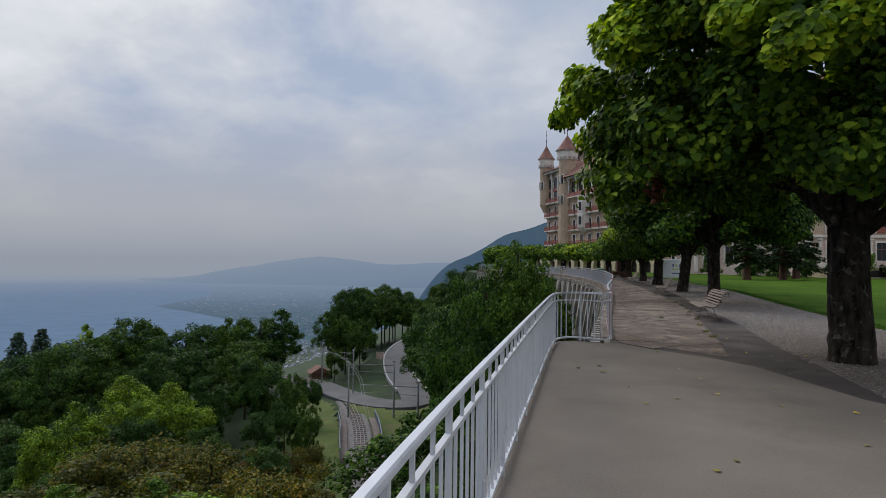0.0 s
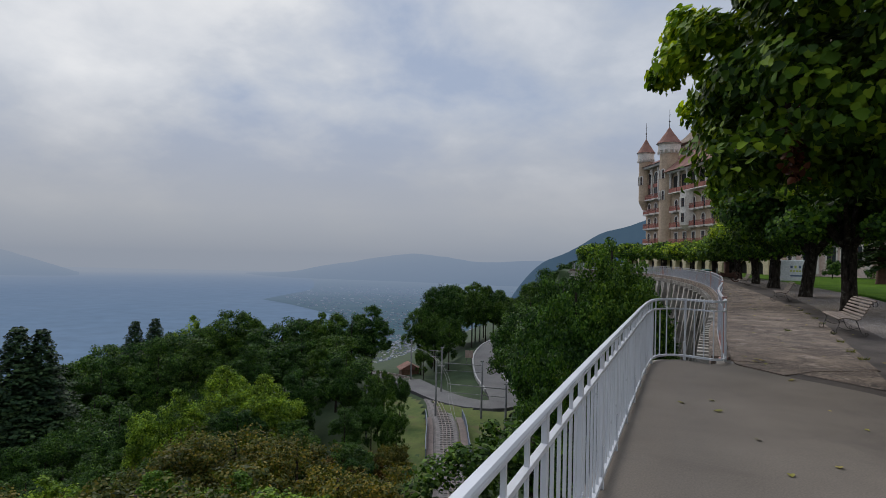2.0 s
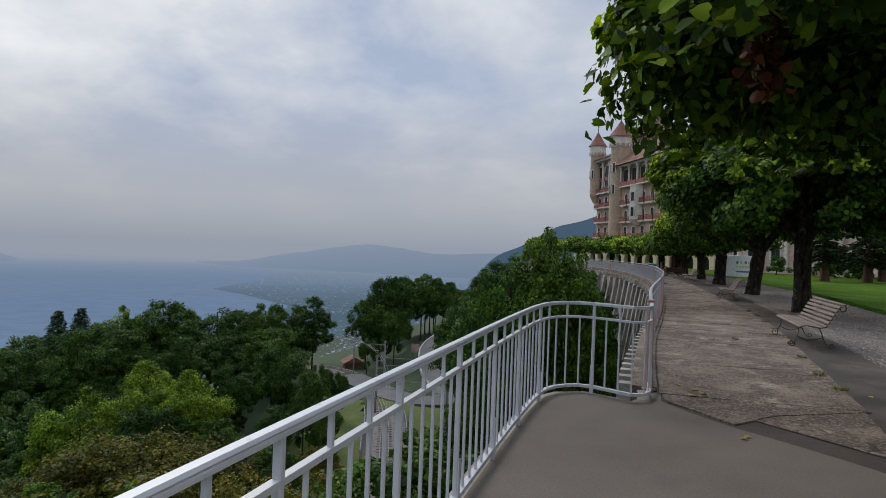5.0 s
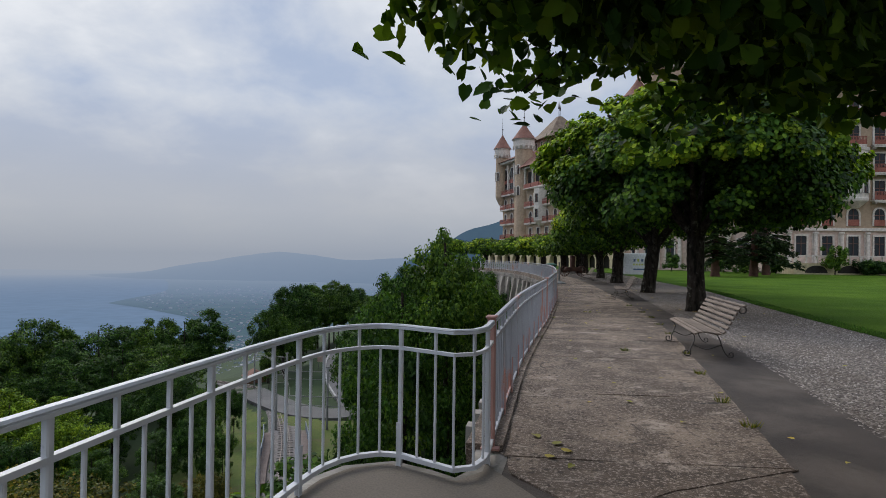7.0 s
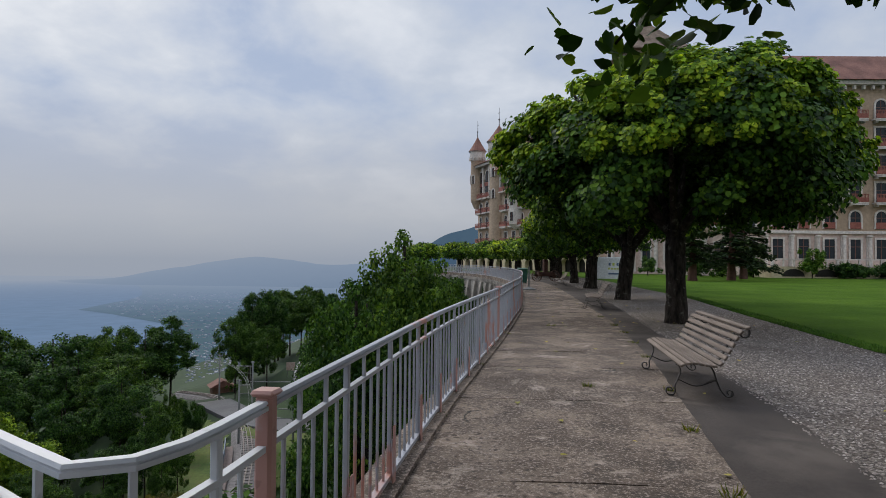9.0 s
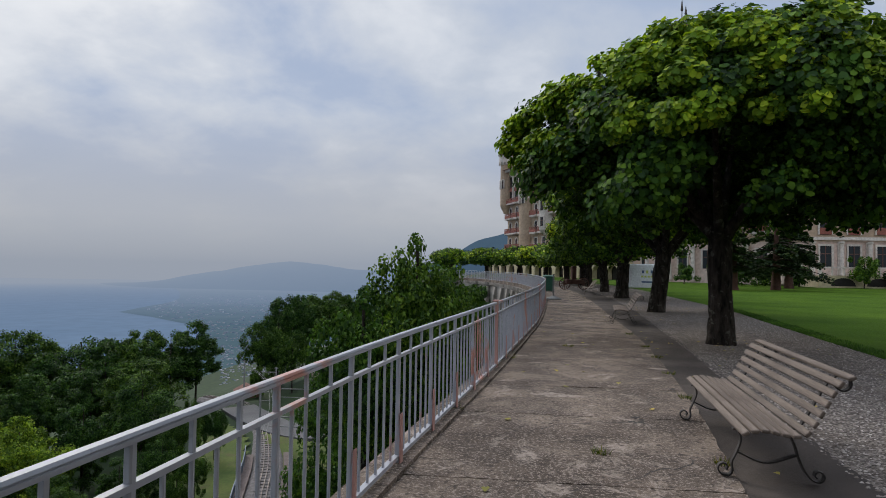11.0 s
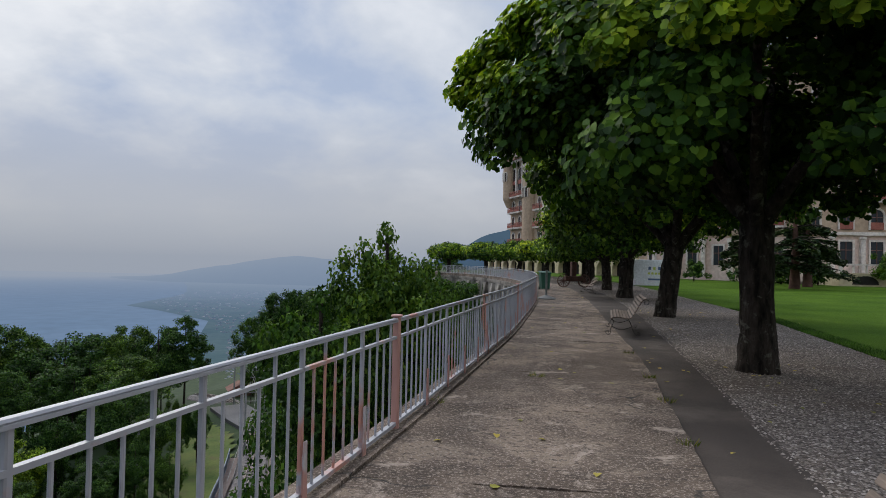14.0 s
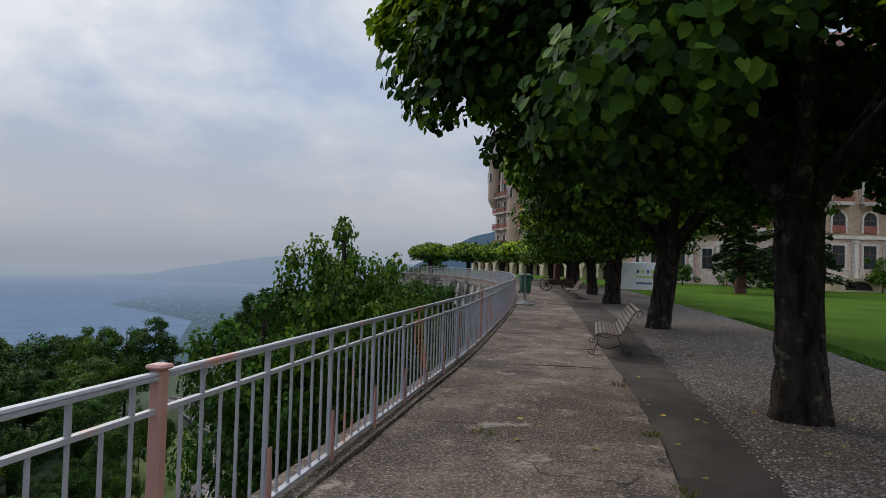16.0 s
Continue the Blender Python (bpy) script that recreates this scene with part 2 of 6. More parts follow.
M_STONE = surface("wall_stone", (0.17, 0.15, 0.125), (0.4, 0.365, 0.32), 0.6, 5, 0.95, bump=0.8, dist=0.06, stain=(0.07, 0.065, 0.055), stain_scale=0.25, stain_at=(0.5, 0.65))
M_BALLAST = surface("ballast", (0.1, 0.09, 0.085), (0.2, 0.18, 0.17), 2, 9, 0.95)
M_ROAD = surface("road_asphalt", (0.09, 0.085, 0.085), (0.13, 0.125, 0.12), 0.3, 8, 0.9)
M_BARK = surface("lime_bark", (0.006, 0.005, 0.004), (0.062, 0.05, 0.04), 9, 30, 0.95, spec=0.1, bump=1.0, dist=0.06, space=False, stretch=(1, 1, 0.3), stain=(0.11, 0.105, 0.085), stain_scale=6, stain_at=(0.57, 0.66))
M_WOODGREY = surface("weathered_wood", (0.11, 0.082, 0.064), (0.2, 0.155, 0.122), 2.5, 14, 0.75, bump=0.4, dist=0.004, space=False, stretch=(8, 0.6, 8), vary=0.12)
M_IRON = surface("wrought_iron", (0.03, 0.028, 0.026), (0.07, 0.06, 0.055), 8, 40, 0.6, 0.6, 0.5)
M_LEAF = leaf_material("lime_leaves", (0.022, 0.057, 0.006), (0.062, 0.13, 0.01), (0.14, 0.22, 0.018), 0.14, 1.3)
# brighter copy of the lime leaf, with the outer crown's light put into its colour
M_LEAF_LIT = leaf_material("lit_lime_leaves", (0.08, 0.155, 0.009), (0.2, 0.31, 0.017), (0.38, 0.46, 0.032), 0.33, 1.6)
M_FOREST = leaf_material("forest_leaves", (0.016, 0.046, 0.008), (0.036, 0.088, 0.014), (0.08, 0.15, 0.026), 0.22)
M_FOREST_LIGHT = leaf_material("light_forest_leaves", (0.05, 0.11, 0.012), (0.105, 0.195, 0.02), (0.175, 0.27, 0.035), 0.28)
M_FOREST_MID = leaf_material("mid_green_leaves", (0.028, 0.07, 0.01), (0.062, 0.128, 0.016), (0.12, 0.195, 0.03), 0.26)
M_FOREST_BROWN = leaf_material("olive_brown_leaves", (0.036, 0.052, 0.01), (0.085, 0.096, 0.017), (0.16, 0.125, 0.028), 0.25)
M_FOREST_RED = leaf_material("reddish_shrub_leaves", (0.04, 0.035, 0.012), (0.09, 0.065, 0.02), (0.17, 0.085, 0.035), 0.25)
M_CONIFER = leaf_material("conifer_needles", (0.014, 0.034, 0.015), (0.032, 0.062, 0.025), (0.055, 0.085, 0.032), 0.1)


def painted_metal(name, paint, under, amount, rough=0.45):
    """Paint over metal, worn through to a reddish primer in patches."""
    m, nodes, links, b = mat_new(name, rough, 0.0, 0.5)
    co = coords(nodes, True)
    base = ramp_of(nodes, links, noise_at(nodes, links, co, 3.0, 3), [(0.3, [c * 0.86 for c in paint]), (0.7, paint)]).outputs[0]
    wear = noise_at(nodes, links, co, 1.1, 6, 0.6, None, 0.3)
    spots = noise_at(nodes, links, co, 14, 3)
    base = mixed(nodes, links, ramp_of(nodes, links, wear, [(1 - amount, (0, 0, 0)), (1 - amount + 0.06, (1, 1, 1))]).outputs[0], base, under)
    base = mixed(nodes, links, ramp_of(nodes, links, spots, [(0.66, (0, 0, 0)), (0.72, (0.6, 0.6, 0.6))]).outputs[0], base, [c * 0.6 for c in paint])
    links.new(base, b.inputs["Base Color"])
    bumped(nodes, links, b, spots, 0.1, 0.004)
    return m


M_WHITE_RAIL = painted_metal("white_rail_paint", (0.5, 0.505, 0.52), (0.5, 0.42, 0.4), 0.25, 0.4)
M_GREY_RAIL = painted_metal("grey_rail_paint", (0.34, 0.34, 0.36), (0.42, 0.2, 0.15), 0.42, 0.4)
M_PRIMER = painted_metal("salmon_primer", (0.42, 0.22, 0.18), (0.4, 0.38, 0.38), 0.4, 0.6)


# ==== building helpers ====
def obj(name, verts, faces, material, parent=None, smooth=False, label=""):
    me = bpy.data.meshes.new(name)
    me.from_pydata([tuple(v) for v in verts], [], faces)
    me.materials.append(material)
    if smooth:
        me.shade_smooth()
    me.update()
    ob = new(name, me)
    ob.parent = parent
    return tagged(ob, label) if label else ob


def part(name, bm, material, parent=None, label="", smooth=False):
    """Links a bmesh as one mesh object under a thing or a part."""
    bmesh.ops.recalc_face_normals(bm, faces=bm.faces)
    me = bpy.data.meshes.new(name)
    bm.to_mesh(me)
    bm.free()
    me.materials.append(material)
    if smooth:
        me.shade_smooth()
    ob = new(name, me)
    ob.parent = parent
    return tagged(ob, label) if label else ob


def thing(name, m, label, category, group="", kind=""):
    """An empty at a thing's base."""
    ob = new(name)
    ob.empty_display_size = 0.2
    ob.matrix_world = m
    return tagged(ob, label, category, group, kind)


def box(bm, size, m=Matrix(), bevel=0.0):
    made = bmesh.ops.create_cube(bm, size=1.0, matrix=m @ Matrix.Diagonal((*size, 1)))["verts"]
    if bevel:
        edges = list({e for v in made for e in v.link_edges})
        bmesh.ops.bevel(bm, geom=edges, offset=bevel, segments=1, affect="EDGES")
    return bm


def boxed(size, m=Matrix(), bevel=0.0):
    return box(bmesh.new(), size, m, bevel)


def cyl(bm, r1, r2, h, m=Matrix(), seg=16, caps=True):
    bmesh.ops.create_cone(bm, cap_ends=caps, segments=seg, radius1=r1, radius2=r2, depth=h, matrix=m @ Matrix.Translation((0, 0, h / 2)))
    return bm


def smooth_line(pts, step):
    """Points at even steps along a Catmull-Rom curve through pts."""
    p = np.array(pts, float)
    p = np.vstack([2 * p[0] - p[1], p, 2 * p[-1] - p[-2]])
    fine = []
    for i in range(1, len(p) - 2):
        for u in np.linspace(0, 1, 24, endpoint=False):
            a, b, c, d = p[i - 1 : i + 3]
            fine.append(0.5 * (2 * b + (c - a) * u + (2 * a - 5 * b + 4 * c - d) * u**2 + (3 * b - a - 3 * c + d) * u**3))
    fine = np.array(fine + [p[-2]])
    s = np.r_[0, np.cumsum(np.linalg.norm(np.diff(fine, axis=0), axis=1))]
    at = np.linspace(0, s[-1], max(2, int(round(s[-1] / step)) + 1))
    return np.stack([np.interp(at, s, fine[:, k]) for k in range(p.shape[1])], 1)


def side_normals(line):
    d = np.gradient(line[:, :2], axis=0)
    d /= np.linalg.norm(d, axis=1)[:, None]
    return np.stack([-d[:, 1], d[:, 0]], 1)  # to the left of the way


def sweep(name, line, profile, material, parent=None, label="", smooth=False, closed=True):
    """A profile of (sideways to the left, up) carried along a line of (x, y, z)."""
    nrm = side_normals(line)
    k = len(profile)
    verts = [(*(p[:2] + n * a), p[2] + b) for p, n in zip(line, nrm) for a, b in profile]
    faces = [(i * k + j, i * k + (j + 1) % k, (i + 1) * k + (j + 1) % k, (i + 1) * k + j) for i in range(len(line) - 1) for j in range(k if closed else k - 1)]
    if closed:
        faces += [tuple(range(k))[::-1], tuple((len(line) - 1) * k + j for j in range(k))]
    me = bpy.data.meshes.new(name)
    me.from_pydata(verts, [], faces)
    bm = bmesh.new()
    bm.from_mesh(me)
    bpy.data.meshes.remove(me)
    return part(name, bm, material, parent, label, smooth)


def strip(name, left, right, z, material, n=60, thick=0.0):
    """A flat strip between two edge lines."""
    a, b = smooth_line(left, 0.5), smooth_line(right, 0.5)
    u = np.linspace(0, 1, n)
    a = np.stack([np.interp(u, np.linspace(0, 1, len(a)), a[:, k]) for k in (0, 1)], 1)
    b = np.stack([np.interp(u, np.linspace(0, 1, len(b)), b[:, k]) for k in (0, 1)], 1)
    verts = [(*p, z) for p in a] + [(*p, z) for p in b]
    faces = [(i, n + i, n + i + 1, i + 1) for i in range(n - 1)]
    ob = obj(name, verts, faces, material)
    return ob


def to_3d(pts, z=0.0):
    p = np.array(pts, float)
    return np.c_[p, np.full(len(p), z)]


# ==== plan ====
TRACK = [(-6, 34, -22.5), (-10.5, 48, -21.9), (-14.2, 60, -21.4), (-17.2, 70, -21.2), (-20, 80, -21.1), (-24.5, 92, -21.1), (-30, 103, -21.4), (-37, 113, -22), (-46, 121, -23)]
ROAD = [(-34, 106, -20.9), (-28.5, 99.5, -20.8), (-23, 94, -20.7), (-18, 91.5, -20.6), (-14.2, 93, -20.5), (-15.2, 99, -20.4), (-19.6, 111, -20.0), (-23.0, 125, -19.0), (-23.4, 135, -18.2), (-22, 141, -17.5), (-18.5, 149, -16.6), (-11, 160, -15.6)]
RAIL_A = [(-0.95, -6), (-0.72, -2.5), (-0.5, 0), (-0.12, 3.2), (0.1, 5.0), (0.35, 7.0), (0.64, 9.3), (0.84, 10.6), (1.02, 11.12), (1.35, 11.32), (1.66, 11.14), (1.9, 11.0), (2.06, 11.2), (2.14, 11.7)]
RAIL_B = [(2.14, 11.75), (2.55, 14.6), (2.92, 16.8), (3.8, 21.4), (4.15, 23.4), (4.62, 26.1), (5.4, 31.0), (6.75, 42), (7.4, 51), (7.62, 60), (7.3, 70), (6.1, 80), (3.6, 90), (-0.5, 98.5), (-5, 103)]
EDGE_SLAB = [(3.9, 9.6), (4.4, 11.6), (4.9, 13.9), (5.45, 16.4), (6.0, 18.9), (6.7, 22.8), (7.2, 26), (7.6, 29.5), (9.0, 42), (9.8, 51), (10.1, 60), (9.8, 70), (8.6, 81), (6, 92), (1.4, 101), (-4, 106)]
EDGE_GRAVEL = [(4.9, 7.5), (5.75, 12.6), (6.5, 16.4), (7.2, 20.9), (7.8, 24.4), (8.6, 29.4), (9.3, 34), (10.4, 43), (11.2, 52), (11.5, 60), (11.2, 70), (10, 82), (7.2, 94), (2, 103.5), (-3.5, 108)]
EDGE_LAWN = [(8.2, 4), (9.3, 12), (10.3, 18.5), (11.3, 24.5), (12.6, 31.5), (13.8, 38), (14.9, 49), (16.2, 62), (16.2, 74), (14.5, 86), (11, 97.5), (5, 107), (-3, 111)]
rail_b = smooth_line(RAIL_B, 0.5)
rail_a = smooth_line(RAIL_A, 0.1)
edge_line = np.vstack([smooth_line([(-1.6, -40), (-1.2, -15), (-0.95, -6)], 1.0), rail_a, rail_b, smooth_line([(-5, 103), (-8, 108), (-7, 118), (0, 140), (4, 200), (40, 900)], 4.0)])


def left_of_edge(x, y):
    """Signed distance from the terrace's edge, positive on the valley side."""
    q = np.stack([np.ravel(x), np.ravel(y)], 1)
    best, sign = np.full(len(q), 1e9), np.zeros(len(q))
    for a, b in zip(edge_line[:-1], edge_line[1:]):
        d = b - a
        u = np.clip(((q - a) @ d) / max(d @ d, 1e-9), 0, 1)
        v = q - (a + u[:, None] * d)
        r = np.hypot(v[:, 0], v[:, 1])
        near = r < best
        best[near], sign[near] = r[near], np.sign(d[0] * v[near, 1] - d[1] * v[near, 0])
    return (best * sign).reshape(np.shape(x))


def land(x, y):
    """Height of the ground: a level terrace, its foot, the wooded slope, and the valley floor."""
    d = left_of_edge(x, y)
    z = np.interp(d, [-1e4, -120, -40, 0.15, 0.6, 4, 14, 24, 40, 75, 130, 220, 320, 450, 1600, 1e4],
                  [60, 6, -0.3, -0.3, -7.5, -10, -17, -21.5, -24, -36, -62, -105, -140, -156, -156, -156])
    # benches for the railway and the road
    q = np.stack([np.ravel(x), np.ravel(y)], 1)
    flat = z.ravel().copy()
    for line, half, reach in ((TRACK, 4.5, 16.0), (ROAD, 4.0, 9.0)):
        p = smooth_line(line, 4.0)
        r = np.full(len(q), 1e9)
        level = np.zeros(len(q))
        for c in p:
            s = np.hypot(q[:, 0] - c[0], q[:, 1] - c[1])
            near = s < r
            r[near], level[near] = s[near], c[2] - 0.5
        w = np.clip((reach - r) / (reach - half), 0, 1)
        keep = (d.ravel() > 2.0) & (w > 0)
        flat[keep] = flat[keep] * (1 - w[keep]) + level[keep] * w[keep]
    return flat.reshape(np.shape(x))


def axis(marks):
    return np.unique(np.concatenate([np.arange(a, b, s) for a, b, s in marks] + [[marks[-1][1]]]))


xs = axis([(-4500, -1500, 500), (-1500, -300, 100), (-300, -80, 15), (-80, -25, 3), (-25, -6, 1.5), (-6, 13, 0.6), (13, 60, 8), (60, 300, 40), (300, 4500, 600)])
ys = axis([(-4500, -500, 500), (-500, -60, 40), (-60, -12, 8), (-12, 14, 0.8), (14, 120, 1.5), (120, 200, 6), (200, 500, 30), (500, 1500, 100), (1500, 4800, 300)])
gx, gy = np.meshgrid(xs, ys)
gz = land(gx, gy)
ground_verts = np.stack([gx.ravel(), gy.ravel(), gz.ravel()], 1)
nx = len(xs)
ground_faces = [(j * nx + i, j * nx + i + 1, (j + 1) * nx + i + 1, (j + 1) * nx + i) for j in range(len(ys) - 1) for i in range(nx - 1)]
ground = tagged(obj("ground", ground_verts, ground_faces, M_SOIL, None, True), "wooded mountainside falling from the terrace to the lake", "ground", kind="structure")


def ground_z(x, y):
    return float(land(np.array([x]), np.array([y]))[0])


# ==== terrace floors ====
rail_edge = [tuple(p) for p in rail_b[::6]]
plat = [tuple(p) for p in np.vstack([smooth_line([(-1.2, -15), (-0.95, -6)], 1.0), rail_a[:-1:3]])]
plat_poly = plat + [(2.12, 11.3), (2.4, 10.75), (2.69, 10.3), (3.1, 9.85), (3.5, 9.35), (3.95, 8.5), (4.35, 6.2), (5.2, 4.5), (7.5, 0), (8, -15)]
platform = obj("platform", [(*p, 0.0) for p in plat_poly] + [(*p, -0.35) for p in plat_poly], [tuple(range(len(plat_poly)))[::-1]] + [(i, (i + 1) % len(plat_poly), len(plat_poly) + (i + 1) % len(plat_poly), len(plat_poly) + i) for i in range(len(plat_poly))], M_PLATFORM)
tagged(platform, "smooth grey-brown concrete platform beside the white railing", "platform", kind="structure")
asphalt = strip("asphalt_strip", [(2.2, 10.9), (2.16, 11.3)] + rail_edge, [(4.6, 5.6), (4.9, 7.5)] + EDGE_GRAVEL[1:], -0.022, M_ASPHALT, 200)
tagged(asphalt, "dark damp asphalt strip along the concrete path", "path", kind="structure")
subbase = strip("path_bed", rail_edge[:24], [p for p in EDGE_SLAB if p[1] < 75], -0.013, M_SLAB, 120)
tagged(subbase, "weathered concrete bed under the path slabs", "path", kind="structure")
gravel = strip("gravel_strip", [(4.1, -15), (4.3, 3)] + EDGE_GRAVEL, [(7, -15)] + EDGE_LAWN, -0.028, M_GRAVEL, 160)
tagged(gravel, "grey gravel strip strewn with fallen leaves", "gravel", kind="structure")
lawn_right = [(60, -15), (60, 4), (62, 30), (66, 60), (66, 80), (40, 110), (20, 130), (-4, 130)]
lawn = strip("lawn", [(7, -15)] + EDGE_LAWN, lawn_right, -0.02, M_GRASS, 90)
tagged(lawn, "close-cut green lawn in front of the hotel", "lawn", kind="structure")

# ==== retaining wall ====
wall_line = to_3d(np.vstack([smooth_line([(-1.2, -15), (-0.95, -6)], 1.0), rail_a[::3], rail_b[:9:2]]))
retaining_wall = sweep("retaining_wall", wall_line, [(0.12, -0.02), (0.12, -9.0), (-0.5, -9.0), (-0.5, -0.32), (-0.14, -0.32), (-0.14, -0.02)], M_STONE)
tagged(retaining_wall, "stained pale stone retaining wall with arches and buttresses", "wall", kind="structure")
sweep("arcade_back", to_3d(rail_b[8::2]), [(0.14, -0.03), (0.14, -0.45), (-1.2, -0.45), (-1.2, -9.2), (-1.5, -9.2), (-1.5, -0.32), (-0.14, -0.32), (-0.14, -0.03)], M_STONE, retaining_wall)
kerb = sweep("edge_kerb", to_3d(rail_b[::1], 0), [(0.2, 0.03), (0.2, -0.28), (-0.1, -0.28), (-0.1, 0.03)], M_SLAB)
tagged(kerb, "concrete coping along the terrace edge", "kerb", kind="structure")


# arcade of the curved stretch: arched openings in front of a set-back wall, with battered buttresses between them
BAY = 3.4
far_wall = smooth_line(RAIL_B, BAY)
fw_n = side_normals(far_wall)
buttress_bm = boxed((0.8, 0.62, 8.3), Matrix.Translation((0, 0.0, -4.85)))
for v in buttress_bm.verts:
    if v.co.z < -6:
        v.co.y += 1.3 if v.co.y > 0 else 0.0
bmesh.ops.recalc_face_normals(buttress_bm, faces=buttress_bm.faces)
buttress_data = bpy.data.meshes.new("buttress")
buttress_bm.to_mesh(buttress_data)
buttress_bm.free()
buttress_data.materials.append(M_STONE)


def arch_panel(width, opening, spring, rise, top, foot, thick):
    """A stretch of wall with one pointed-round opening that goes through it, and the vault behind the opening."""
    half = opening / 2
    inner = [(-half, foot), (-half, spring)] + [(-half * math.cos(a), spring + rise * math.sin(a) ** 0.85) for a in np.linspace(0.18, math.pi - 0.18, 9)] + [(half, spring), (half, foot)]
    outer = [(-width / 2, foot), (-width / 2, spring)] + [(-width / 2 + width * u, top) for u in np.linspace(0, 1, 9)] + [(width / 2, spring), (width / 2, foot)]
    bm = bmesh.new()
    fo, fi = [[bm.verts.new((x, thick / 2, z)) for x, z in o] for o in (outer, inner)]
    bi = [bm.verts.new((x, -thick / 2, z)) for x, z in inner]
    for i in range(len(inner) - 1):
        bm.faces.new((fo[i], fo[i + 1], fi[i + 1], fi[i]))
        bm.faces.new((fi[i], fi[i + 1], bi[i + 1], bi[i]))
    bmesh.ops.recalc_face_normals(bm, faces=bm.faces)
    me = bpy.data.meshes.new("arch_panel")
    bm.to_mesh(me)
    bm.free()
    me.materials.append(M_STONE)
    return me


arch_data = arch_panel(BAY + 0.12, 1.75, -3.1, 1.35, -0.45, -9.2, 1.3)
for q in range(1, len(far_wall) - 1):
    along = far_wall[q + 1] - far_wall[q]
    turn = math.atan2(fw_n[q][1], fw_n[q][0]) - math.pi / 2
    o = new("buttress", buttress_data)
    o.parent, o.matrix_basis = retaining_wall, Matrix.Translation((*(far_wall[q] + fw_n[q] * 0.1), 0)) @ Matrix.Rotation(turn, 4, "Z")
    o = new("arch_panel", arch_data)
    mid_n = np.array([-along[1], along[0]]) / np.linalg.norm(along)
    o.parent, o.matrix_basis = retaining_wall, Matrix.Translation((*(far_wall[q] + along / 2 - mid_n * 0.5), 0)) @ Matrix.Rotation(math.atan2(along[1], along[0]) + math.pi, 4, "Z") @ Matrix.Rotation(math.pi, 4, "Z")
fine_wall = smooth_line(RAIL_B, 0.55)
fine_n = side_normals(fine_wall)
corb = bmesh.new()
for q in range(len(fine_wall)):
    if fine_wall[q][1] > 13:
        box(corb, (0.2, 0.3, 0.3), Matrix.Translation((*(fine_wall[q] + fine_n[q] * 0.28), -0.42)) @ Matrix.Rotation(math.atan2(fine_n[q][1], fine_n[q][0]) - math.pi / 2, 4, "Z"))
tagged(part("coping_brackets", corb, M_STONE, retaining_wall), kind="stuff")


# ==== railing ====
plate_bm = boxed((0.012, 0.075, 0.44), Matrix.Translation((-0.034, 0, 0.2)), 0.004)
for v in plate_bm.verts:
    if v.co.z > 0.3:
        v.co.y *= 0.55
plate_data = bpy.data.meshes.new("support_plate")
plate_bm.to_mesh(plate_data)
plate_bm.free()
plate_data.materials.append(M_PRIMER)


